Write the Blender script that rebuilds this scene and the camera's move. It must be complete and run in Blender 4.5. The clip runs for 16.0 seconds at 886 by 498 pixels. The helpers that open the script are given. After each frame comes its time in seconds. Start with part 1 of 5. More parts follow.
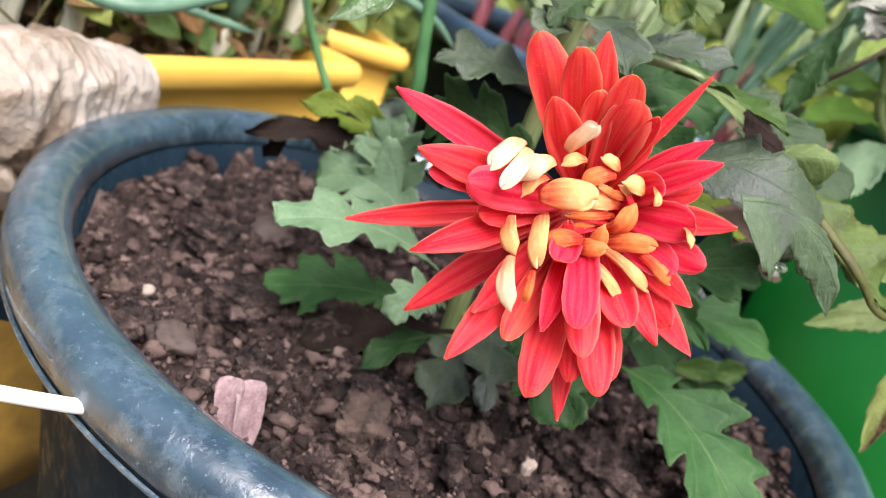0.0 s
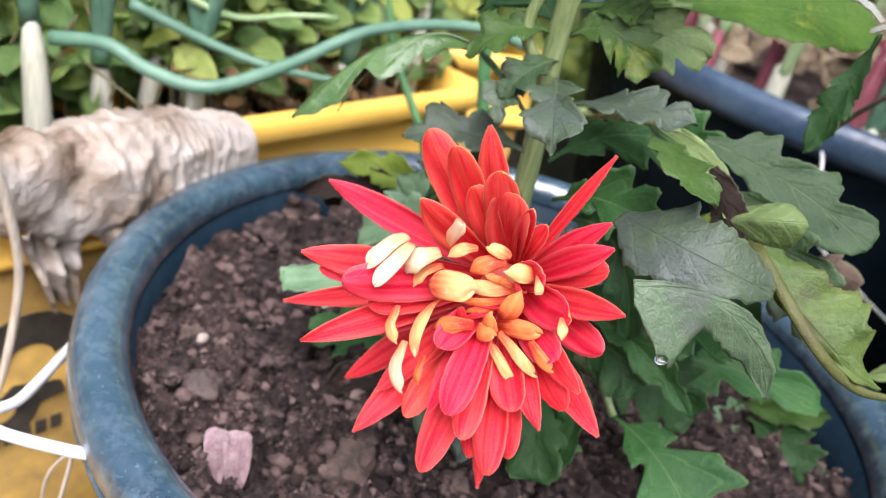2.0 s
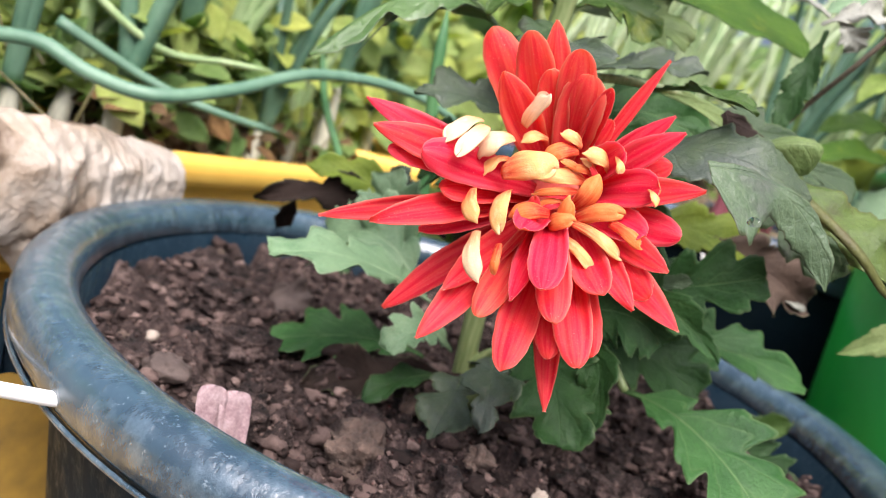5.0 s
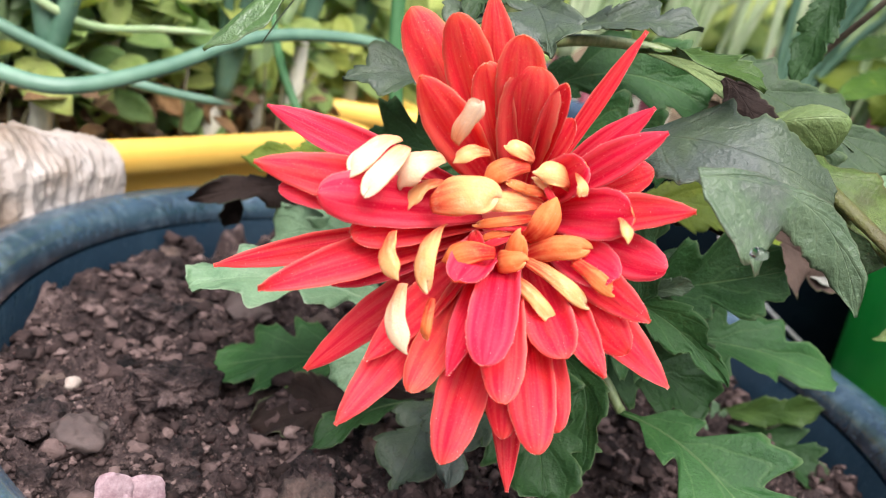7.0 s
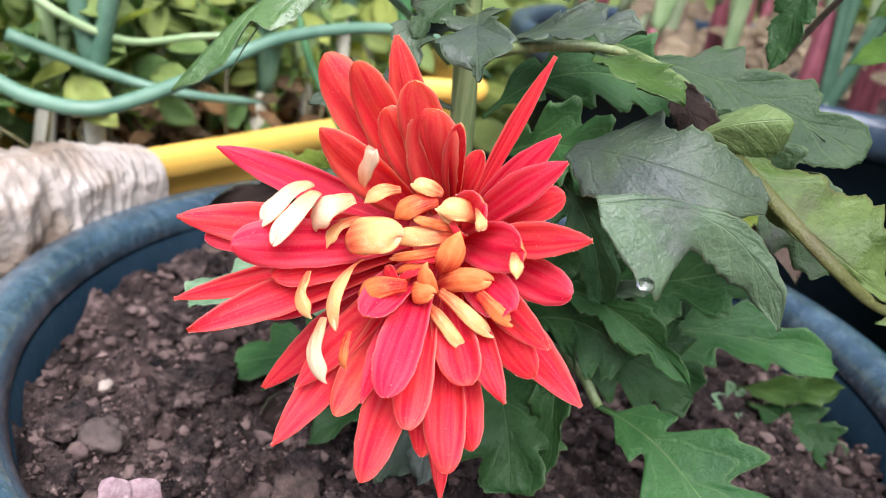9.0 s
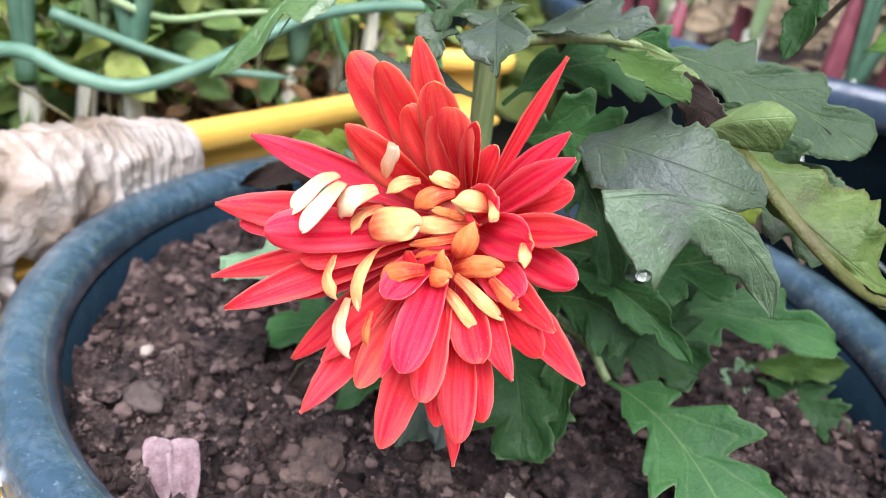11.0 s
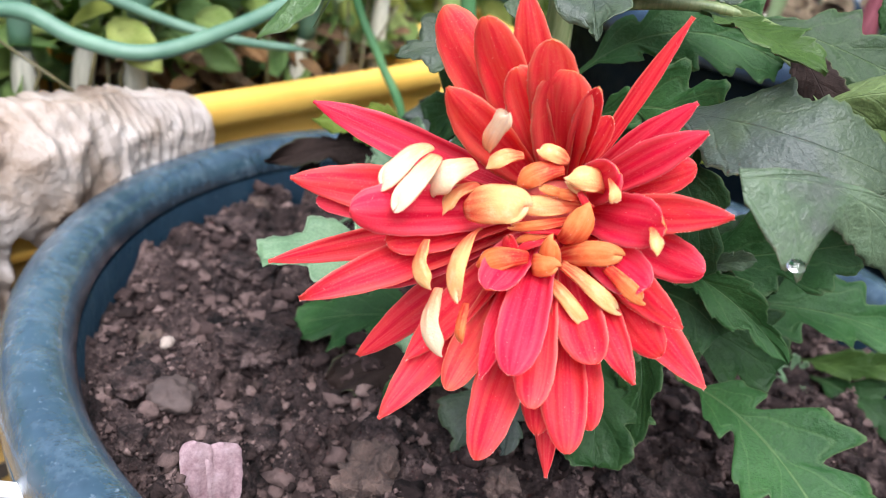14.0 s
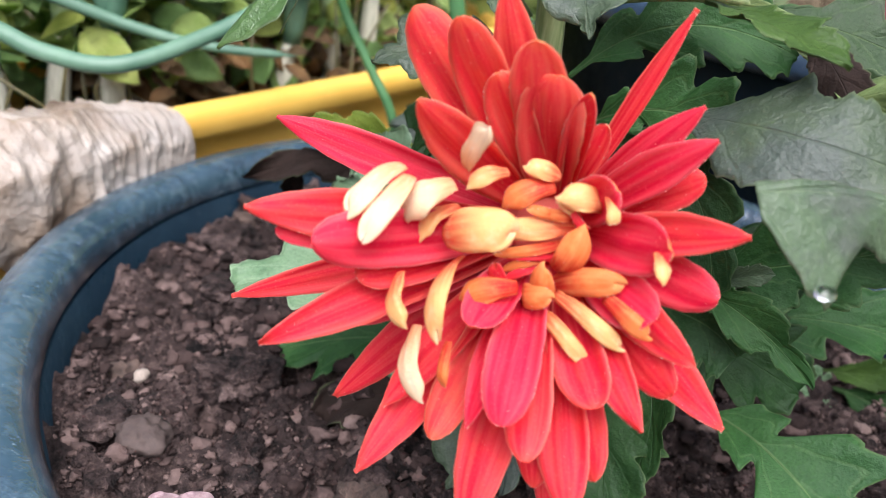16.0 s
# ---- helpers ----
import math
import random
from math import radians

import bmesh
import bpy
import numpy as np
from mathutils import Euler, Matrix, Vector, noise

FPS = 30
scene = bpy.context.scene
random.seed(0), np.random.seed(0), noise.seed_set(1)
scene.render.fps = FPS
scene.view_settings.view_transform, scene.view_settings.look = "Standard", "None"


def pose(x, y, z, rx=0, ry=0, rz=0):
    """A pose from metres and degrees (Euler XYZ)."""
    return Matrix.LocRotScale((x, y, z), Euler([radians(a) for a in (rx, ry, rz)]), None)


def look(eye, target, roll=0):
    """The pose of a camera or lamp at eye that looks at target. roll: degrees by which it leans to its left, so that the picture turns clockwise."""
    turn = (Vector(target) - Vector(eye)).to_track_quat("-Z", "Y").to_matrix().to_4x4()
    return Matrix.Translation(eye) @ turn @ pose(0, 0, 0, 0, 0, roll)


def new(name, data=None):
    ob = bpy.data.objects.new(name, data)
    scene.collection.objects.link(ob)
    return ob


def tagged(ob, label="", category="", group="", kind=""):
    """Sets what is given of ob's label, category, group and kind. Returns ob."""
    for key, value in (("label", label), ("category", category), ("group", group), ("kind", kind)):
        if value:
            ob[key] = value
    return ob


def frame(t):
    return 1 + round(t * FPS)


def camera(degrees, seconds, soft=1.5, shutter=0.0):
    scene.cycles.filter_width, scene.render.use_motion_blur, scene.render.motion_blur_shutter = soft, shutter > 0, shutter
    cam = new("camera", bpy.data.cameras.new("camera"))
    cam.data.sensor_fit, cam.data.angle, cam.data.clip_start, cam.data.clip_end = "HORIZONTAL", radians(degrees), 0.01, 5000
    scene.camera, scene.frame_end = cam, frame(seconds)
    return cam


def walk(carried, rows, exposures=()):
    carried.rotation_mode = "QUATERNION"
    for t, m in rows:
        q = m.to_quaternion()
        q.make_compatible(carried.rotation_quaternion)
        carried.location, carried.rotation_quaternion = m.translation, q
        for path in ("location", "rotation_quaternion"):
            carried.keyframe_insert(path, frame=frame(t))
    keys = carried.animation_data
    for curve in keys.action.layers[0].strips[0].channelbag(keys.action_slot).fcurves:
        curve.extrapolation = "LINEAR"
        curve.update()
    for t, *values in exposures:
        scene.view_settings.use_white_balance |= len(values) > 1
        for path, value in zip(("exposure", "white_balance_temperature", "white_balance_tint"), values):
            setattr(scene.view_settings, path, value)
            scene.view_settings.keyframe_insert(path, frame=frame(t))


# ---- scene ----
# ---- camera ----
cam = camera(58.7, 16.0, soft=0.6)
cam.data.dof.use_dof = True
cam.data.dof.focus_distance = 0.147
cam.data.dof.aperture_fstop = 20.0
METRES, EYE, TILT, LEAN, TURN = 0.45, 0.3678, -22.09, -22.48, 8.82
ROWS = [
    (0.0, 0.0, 0.0, 0.0, -0.0, 0.0, -0.0),
    (0.5, 0.0436, 0.0354, 0.0347, 3.8, -2.19, 2.64),
    (1.0, 0.0896, 0.0312, 0.0608, 9.06, -4.22, 3.65),
    (1.5, 0.1355, 0.0194, 0.0597, 14.91, -2.18, 3.98),
    (2.0, 0.1773, 0.0, 0.0545, 19.32, -1.95, 1.64),
    (2.5, 0.1893, -0.0183, 0.0028, 17.76, 2.18, -5.19),
    (3.0, 0.1752, -0.0166, -0.0289, 13.87, 10.75, -6.49),
    (3.5, 0.1457, -0.01, -0.0464, 11.62, 8.0, -3.96),
    (4.0, 0.0999, -0.0101, -0.0744, 9.13, 9.73, -0.01),
    (4.5, 0.0758, -0.0007, -0.089, 7.34, 12.39, 3.05),
    (5.0, 0.0441, 0.0088, -0.0868, 5.43, 12.38, 2.92),
    (7.5, 0.0966, 0.0842, -0.0117, 10.82, 4.53, 8.43),
    (8.0, 0.1242, 0.068, -0.0106, 15.54, 3.75, 7.98),
    (8.5, 0.1559, 0.0641, 0.0032, 17.01, 3.75, 8.48),
    (9.0, 0.1642, 0.0772, -0.0016, 16.81, 3.35, 8.69),
    (9.5, 0.1771, 0.0721, 0.0011, 19.07, 2.64, 8.81),
    (12.0, 0.1765, 0.0113, 0.0053, 18.99, 0.56, 6.74),
    (12.5, 0.1931, -0.0237, 0.0068, 21.1, 1.2, 6.73),
    (13.0, 0.1727, -0.0118, 0.0071, 20.01, 1.47, 7.09),
    (13.5, 0.1397, 0.0307, 0.0057, 18.41, 1.12, 7.11),
    (14.0, 0.1164, 0.079, 0.0122, 16.44, -0.26, 7.04),
    (14.5, 0.1199, 0.0945, 0.0193, 17.33, -0.28, 7.29),
    (15.0, 0.1303, 0.1094, 0.0207, 17.99, -0.42, 7.75),
    (15.5, 0.1317, 0.1274, 0.0193, 17.42, -0.62, 8.25),
    (16.0, 0.118, 0.1145, 0.0216, 17.08, -0.35, 8.76),
]
walk(cam, [(t, pose(0, 0, EYE, TILT, LEAN, TURN) @ pose(METRES * x, METRES * y, METRES * z, 90 + pitch, roll, yaw)) for t, x, y, z, yaw, pitch, roll in ROWS],
     [(0.0, 1.12, 6050, 15), (1.5, 1.07, 5700, 16), (3.0, 1.11, 5750, 16), (5.0, 1.17, 6050, 15), (8.5, 1.10, 5650, 16), (12.0, 1.19, 5500, 15), (14.0, 1.04, 5550, 15), (16.0, 0.91, 5700, 15)])

# ---- world, sun, exposure ----
SUN_EL, SUN_AZ = radians(62), radians(158)
world = bpy.data.worlds.new("overcast")
scene.world = world
world.use_nodes = True
wn = world.node_tree
sky = wn.nodes.new("ShaderNodeTexSky")
sky.sky_type, sky.sun_disc = "NISHITA", False
sky.sun_elevation, sky.sun_rotation = SUN_EL, SUN_AZ
sky.air_density, sky.dust_density = 1.0, 9.0
wn.nodes["Background"].inputs[1].default_value = 0.085
wn.links.new(sky.outputs[0], wn.nodes["Background"].inputs[0])
lamp = bpy.data.lights.new("sun", "SUN")
lamp.energy, lamp.angle, lamp.color = 3.2, radians(60), (1.0, 0.955, 0.89)
sun = new("sun", lamp)
sun.matrix_world = look((math.cos(SUN_EL) * math.sin(SUN_AZ), math.cos(SUN_EL) * math.cos(SUN_AZ), 0.3 + math.sin(SUN_EL)), (0, 0, 0.3))
scene.view_settings.exposure = 1.1


# ---- materials ----
def shader(name):
    m = bpy.data.materials.new(name)
    m.use_nodes = True
    nt = m.node_tree
    return m, nt, nt.nodes["Principled BSDF"]


def node(nt, kind, **sets):
    n = nt.nodes.new(kind)
    for k, v in sets.items():
        n.inputs[k.replace("_", " ")].default_value = v
    return n


def ramp(nt, source, stops):
    r = nt.nodes.new("ShaderNodeValToRGB")
    e = r.color_ramp.elements
    while len(e) < len(stops):
        e.new(0.5)
    for el, (p, c) in zip(e, stops):
        el.position, el.color = p, (*c, 1)
    nt.links.new(source, r.inputs[0])
    return r.outputs[0]


def blend(nt, fac, a, b, mode="MIX"):
    m = nt.nodes.new("ShaderNodeMix")
    m.data_type, m.blend_type = "RGBA", mode
    for sock, v in ((m.inputs[0], fac), (m.inputs[6], a), (m.inputs[7], b)):
        if hasattr(v, "is_linked"):
            nt.links.new(v, sock)
        elif isinstance(v, (int, float)):
            sock.default_value = v
        else:
            sock.default_value = (*v, 1)
    return m.outputs[2]


def mathn(nt, op, a, b=0.0):
    m = nt.nodes.new("ShaderNodeMath")
    m.operation = op
    for sock, v in zip(m.inputs, (a, b)):
        if hasattr(v, "is_linked"):
            nt.links.new(v, sock)
        else:
            sock.default_value = v
    return m.outputs[0]


def noise_of(nt, vec, scale, detail=4.0, rough=0.6):
    n = node(nt, "ShaderNodeTexNoise", Scale=scale, Detail=detail, Roughness=rough)
    nt.links.new(vec, n.inputs["Vector"])
    return n.outputs[0]


def bump(nt, bsdf, height, strength, dist):
    b = node(nt, "ShaderNodeBump", Strength=strength, Distance=dist)
    nt.links.new(height, b.inputs["Height"])
    nt.links.new(b.outputs[0], bsdf.inputs["Normal"])


def stretched(nt, source, scale):
    m = nt.nodes.new("ShaderNodeMapping")
    m.inputs["Scale"].default_value = scale
    nt.links.new(source, m.inputs["Vector"])
    return m.outputs[0]


def leafy(nt, bsdf, color, amount):
    """Lets some light through a thin petal or blade."""
    tr = nt.nodes.new("ShaderNodeBsdfTranslucent")
    nt.links.new(color, tr.inputs[0])
    mx = nt.nodes.new("ShaderNodeMixShader")
    mx.inputs[0].default_value = amount
    nt.links.new(bsdf.outputs[0], mx.inputs[1])
    nt.links.new(tr.outputs[0], mx.inputs[2])
    nt.links.new(mx.outputs[0], nt.nodes["Material Output"].inputs[0])


def simple(name, a, b_, scale, rough, relief=0.3, dist=0.001, metal=0.0, coat=0.0, detail=5):
    m, nt, b = shader(name)
    tc = nt.nodes.new("ShaderNodeTexCoord")
    n1 = noise_of(nt, tc.outputs["Object"], scale, detail)
    n2 = noise_of(nt, tc.outputs["Object"], scale * 7, 4)
    f = mathn(nt, "ADD", mathn(nt, "MULTIPLY", n1, 0.65), mathn(nt, "MULTIPLY", n2, 0.35))
    nt.links.new(ramp(nt, f, [(0.35, a), (0.65, b_)]), b.inputs["Base Color"])
    nt.links.new(ramp(nt, n2, [(0.3, (rough - 0.08,) * 3), (0.7, (rough + 0.08,) * 3)]), b.inputs["Roughness"])
    b.inputs["Metallic"].default_value, b.inputs["Coat Weight"].default_value = metal, coat
    bump(nt, b, f, relief, dist)
    return m


def petal_material(name, base, middle, tip, edge, papillae=0.2, grooves=0.42, streaks=0.42, root=0.0, through_light=0.46):
    m, nt, b = shader(name)
    tc = nt.nodes.new("ShaderNodeTexCoord")
    sep = nt.nodes.new("ShaderNodeSeparateXYZ")
    nt.links.new(tc.outputs["UV"], sep.inputs[0])
    along = ramp(nt, sep.outputs[1], [(root, base), (0.45 + 0.4 * root, middle), (0.8, middle), (1.0, tip)])
    info = nt.nodes.new("ShaderNodeObjectInfo")
    shift = nt.nodes.new("ShaderNodeVectorMath")
    nt.links.new(tc.outputs["UV"], shift.inputs[0])
    nt.links.new(info.outputs["Random"], shift.inputs[1])
    streak = noise_of(nt, stretched(nt, shift.outputs[0], (7, 0.9, 1)), 1.0, 4)
    patch = noise_of(nt, stretched(nt, shift.outputs[0], (3, 4, 1)), 1.3, 3)
    rim = mathn(nt, "ABSOLUTE", mathn(nt, "SUBTRACT", sep.outputs[0], 0.5))
    rimf = ramp(nt, rim, [(0.36, (0, 0, 0)), (0.465, (0.35, 0.35, 0.35)), (0.485, (0.95, 0.95, 0.95))])
    c = blend(nt, rimf, along, edge)
    sf = ramp(nt, streak, [(0.42, (0, 0, 0)), (0.66, (streaks,) * 3)])
    c = blend(nt, sf, c, edge)
    pf = ramp(nt, patch, [(0.5, (0, 0, 0)), (0.75, (0.55, 0.55, 0.55))])
    c = blend(nt, pf, c, tip)
    speck = noise_of(nt, tc.outputs["Object"], 2600, 2)
    c = blend(nt, ramp(nt, speck, [(0.58, (0, 0, 0)), (0.72, (0.32, 0.32, 0.32))]), c, edge)
    deep = ramp(nt, streak, [(0.30, (0.88, 0.80, 0.82)), (0.50, (1, 1, 1))])
    c = blend(nt, 1.0, c, deep, "MULTIPLY")
    nt.links.new(c, b.inputs["Base Color"])
    b.inputs["Roughness"].default_value = 0.46
    b.inputs["Specular IOR Level"].default_value = 0.16
    fine = noise_of(nt, tc.outputs["Object"], 2600, 2)
    cell = nt.nodes.new("ShaderNodeTexVoronoi")
    cell.inputs["Scale"].default_value = 2300
    nt.links.new(tc.outputs["Object"], cell.inputs["Vector"])
    grain = mathn(nt, "ADD", mathn(nt, "MULTIPLY", fine, 0.25), mathn(nt, "MULTIPLY", cell.outputs[0], -papillae))
    h = mathn(nt, "ADD", mathn(nt, "MULTIPLY", streak, grooves), grain)
    bump(nt, b, h, 0.4, 0.0006)
    leafy(nt, b, c, through_light)
    return m


RED = petal_material("petal_red", (0.66, 0.008, 0.024), (0.84, 0.020, 0.055), (0.88, 0.090, 0.060), (0.88, 0.20, 0.15))
PINK = petal_material("petal_pink", (0.62, 0.006, 0.030), (0.80, 0.014, 0.066), (0.85, 0.042, 0.082), (0.86, 0.18, 0.19))
FLAME = petal_material("petal_flame", (0.86, 0.026, 0.052), (0.93, 0.060, 0.078), (0.94, 0.18, 0.085), (0.92, 0.33, 0.20), through_light=0.58)
ORANGE = petal_material("petal_orange", (0.74, 0.04, 0.03), (0.85, 0.25, 0.060), (0.88, 0.47, 0.15), (0.86, 0.36, 0.13), 0.25, 0.5, 0.6, root=0.2)
CREAM = petal_material("petal_cream", (0.79, 0.11, 0.05), (0.87, 0.53, 0.19), (0.89, 0.74, 0.41), (0.86, 0.45, 0.16), 0.25, 0.6, 0.7, root=0.14, through_light=0.3)
PALE = petal_material("petal_pale", (0.86, 0.38, 0.17), (0.82, 0.66, 0.42), (0.83, 0.74, 0.55), (0.83, 0.56, 0.30), 0.25, 0.6, 0.45, root=0.08, through_light=0.25)
PAPILLA = simple("petal_papillae", (0.80, 0.34, 0.26), (0.86, 0.56, 0.46), 900, 0.4, 0.0)


def leaf_material(name, dark, light, vein, spot=(0.10, 0.11, 0.09), spots=0.0, gloss=0.50, through_light=0.12, varied=False, shine=0.2, rim=0.5, edge=(0.17, 0.22, 0.10), scorch=0.0):
    m, nt, b = shader(name)
    tc = nt.nodes.new("ShaderNodeTexCoord")
    sep = nt.nodes.new("ShaderNodeSeparateXYZ")
    nt.links.new(tc.outputs["UV"], sep.inputs[0])
    n1 = noise_of(nt, tc.outputs["Object"], 70, 4)
    n2 = noise_of(nt, tc.outputs["Object"], 420, 3)
    c = ramp(nt, n1, [(0.3, dark), (0.7, light)])
    c = blend(nt, mathn(nt, "MULTIPLY", n2, 0.35), c, light)
    off = mathn(nt, "ABSOLUTE", mathn(nt, "SUBTRACT", sep.outputs[0], 0.5))
    mid = ramp(nt, off, [(0.004, (1, 1, 1)), (0.016, (0, 0, 0))])
    side = mathn(nt, "SINE", mathn(nt, "MULTIPLY", mathn(nt, "SUBTRACT", sep.outputs[1], mathn(nt, "MULTIPLY", off, 0.6)), 30.0))
    sidef = ramp(nt, side, [(0.88, (0, 0, 0)), (1.0, (0.34, 0.34, 0.34))])
    v = mathn(nt, "MAXIMUM", mid, sidef)
    c = blend(nt, mathn(nt, "MULTIPLY", v, 0.45), c, vein)
    if spots:
        n3 = noise_of(nt, tc.outputs["Object"], 45, 5, 0.7)
        c = blend(nt, ramp(nt, n3, [(0.62 - 0.3 * spots, (0, 0, 0)), (0.72 - 0.2 * spots, (0.9, 0.9, 0.9))]), c, spot)
    if scorch:
        burn = mathn(nt, "ADD", mathn(nt, "SUBTRACT", scorch, sep.outputs[0]), mathn(nt, "MULTIPLY", mathn(nt, "SUBTRACT", n1, 0.5), 0.9))
        c = blend(nt, ramp(nt, burn, [(0.0, (0, 0, 0)), (0.07, (1, 1, 1))]), c, ramp(nt, n2, [(0.35, (0.05, 0.028, 0.016)), (0.65, (0.20, 0.13, 0.07))]))
    grit = noise_of(nt, tc.outputs["Object"], 1500, 3, 0.65)
    c = blend(nt, 1.0, c, ramp(nt, grit, [(0.36, (0.86, 0.87, 0.85)), (0.5, (1, 1, 1)), (0.66, (1.12, 1.1, 1.08))]), "MULTIPLY")
    brown = ramp(nt, off, [(0.468, (0, 0, 0)), (0.492, (0.6, 0.6, 0.6))])
    c = blend(nt, mathn(nt, "MULTIPLY", brown, rim), c, edge)
    if varied:
        isle = nt.nodes.new("ShaderNodeNewGeometry").outputs["Random Per Island"]
        c = blend(nt, 1.0, c, ramp(nt, isle, [(0.0, (0.62, 0.72, 0.70)), (0.5, (1, 1, 1)), (1.0, (1.25, 1.12, 0.85))]), "MULTIPLY")
    nt.links.new(c, b.inputs["Base Color"])
    b.inputs["Roughness"].default_value = gloss
    b.inputs["Specular IOR Level"].default_value = shine
    quilt = mathn(nt, "MULTIPLY", mathn(nt, "ABSOLUTE", mathn(nt, "SINE", mathn(nt, "MULTIPLY", mathn(nt, "SUBTRACT", sep.outputs[1], mathn(nt, "MULTIPLY", off, 0.6)), 15.0))), -0.22)
    h = mathn(nt, "ADD", mathn(nt, "SUBTRACT", mathn(nt, "ADD", mathn(nt, "MULTIPLY", n2, 0.9), mathn(nt, "MULTIPLY", grit, 0.3)), mathn(nt, "MULTIPLY", v, 0.35)), quilt)
    bump(nt, b, h, 0.6, 0.0010)
    leafy(nt, b, c, through_light)
    return m


LEAF = leaf_material("leaf_green", (0.015, 0.046, 0.014), (0.036, 0.088, 0.026), (0.11, 0.18, 0.07))
LEAF_FRESH = leaf_material("leaf_bright_green", (0.016, 0.058, 0.014), (0.042, 0.112, 0.028), (0.15, 0.23, 0.09))
LEAF_SILVER = leaf_material("leaf_silvery", (0.042, 0.080, 0.036), (0.098, 0.140, 0.076), (0.14, 0.19, 0.10), (0.080, 0.095, 0.072), 0.3, 0.38, shine=0.35, edge=(0.07, 0.055, 0.03), rim=0.9)
LEAF_OLIVE = leaf_material("leaf_olive", (0.024, 0.056, 0.010), (0.058, 0.105, 0.021), (0.09, 0.14, 0.035), (0.13, 0.16, 0.025), 0.08, 0.4)
LEAF_BUD = leaf_material("leaf_fresh", (0.080, 0.130, 0.036), (0.155, 0.205, 0.075), (0.21, 0.27, 0.12))
LEAF_BROWN = leaf_material("leaf_withered_brown", (0.035, 0.024, 0.018), (0.10, 0.068, 0.05), (0.08, 0.05, 0.04), (0.03, 0.02, 0.015), 0.2, 0.8, 0.05)
LEAF_GLOSSY = leaf_material("leaf_glossy", (0.040, 0.100, 0.018), (0.090, 0.165, 0.040), (0.15, 0.22, 0.09), gloss=0.28, shine=0.8, through_light=0.2, rim=0.9, edge=(0.22, 0.27, 0.16))
LEAF_MID = leaf_material("leaf_mid_green", (0.16, 0.28, 0.07), (0.33, 0.46, 0.16), (0.24, 0.36, 0.16), through_light=0.55, varied=True)
LEAF_WHITE = leaf_material("leaf_papery_white", (0.22, 0.23, 0.19), (0.38, 0.38, 0.33), (0.34, 0.34, 0.3), (0.22, 0.22, 0.17), 0.15, 0.7, 0.2)
LEAF_MUTED = leaf_material("leaf_muted", (0.022, 0.046, 0.017), (0.044, 0.074, 0.030), (0.12, 0.17, 0.075), (0.06, 0.065, 0.05), 0.15)
LEAF_PALE = leaf_material("leaf_pale", (0.080, 0.160, 0.075), (0.175, 0.275, 0.145), (0.26, 0.36, 0.21), shine=0.4, rim=0.9, edge=(0.32, 0.42, 0.26))
# Darkest leaf green; shade beneath the bloom is put into this colour.
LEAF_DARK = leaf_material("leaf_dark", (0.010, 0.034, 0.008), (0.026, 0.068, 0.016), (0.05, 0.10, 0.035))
LEAF_GREY = leaf_material("leaf_mildewed", (0.036, 0.056, 0.030), (0.070, 0.098, 0.054), (0.09, 0.12, 0.065), (0.058, 0.074, 0.060), 0.5, 0.42, shine=0.32)
LEAF_MOTTLED = leaf_material("leaf_mottled", (0.040, 0.074, 0.013), (0.112, 0.155, 0.040), (0.14, 0.19, 0.07), (0.060, 0.065, 0.025), 0.3, 0.42, edge=(0.10, 0.07, 0.03), rim=0.8)
LEAF_BROAD = leaf_material("leaf_saturated_green", (0.034, 0.092, 0.010), (0.090, 0.170, 0.022), (0.13, 0.20, 0.04), (0.24, 0.28, 0.03), 0.06, 0.4, through_light=0.4)
LEAF_LIME = leaf_material("leaf_lime", (0.12, 0.185, 0.055), (0.235, 0.295, 0.115), (0.28, 0.35, 0.15), through_light=0.3)
LEAF_SCORCHED = leaf_material("leaf_scorched", (0.11, 0.15, 0.030), (0.22, 0.25, 0.075), (0.3, 0.33, 0.12), gloss=0.5, scorch=0.42, rim=0.9, edge=(0.42, 0.36, 0.2))
LEAF_YELLOW = leaf_material("leaf_yellowing", (0.085, 0.145, 0.012), (0.21, 0.265, 0.030), (0.22, 0.27, 0.06), (0.10, 0.11, 0.02), 0.2, through_light=0.3)
LEAF_DEAD = leaf_material("leaf_dead", (0.009, 0.006, 0.0045), (0.026, 0.016, 0.012), (0.02, 0.013, 0.01), (0.05, 0.034, 0.025), 0.1, 0.9, 0.03)
LEAF_TAN = leaf_material("leaf_tan", (0.15, 0.105, 0.06), (0.36, 0.28, 0.18), (0.26, 0.19, 0.11), (0.08, 0.05, 0.03), 0.4, 0.6, 0.15)
LEAF_RUSSET = leaf_material("leaf_russet", (0.055, 0.036, 0.020), (0.22, 0.135, 0.065), (0.26, 0.16, 0.08), (0.06, 0.035, 0.02), 0.3, 0.7, 0.2, varied=True)
LEAF_LIGHT = leaf_material("leaf_light", (0.31, 0.42, 0.10), (0.54, 0.63, 0.23), (0.5, 0.62, 0.28), through_light=0.62, varied=True)


def stem_material(name, a, b_, grain=(900, 900, 60), relief=0.25):
    m, nt, b = shader(name)
    tc = nt.nodes.new("ShaderNodeTexCoord")
    n1 = noise_of(nt, stretched(nt, tc.outputs["Object"], grain), 1.0, 3)
    c = ramp(nt, n1, [(0.3, a), (0.7, b_)])
    nt.links.new(c, b.inputs["Base Color"])
    b.inputs["Roughness"].default_value = 0.45
    bump(nt, b, n1, relief, 0.0006)
    return m


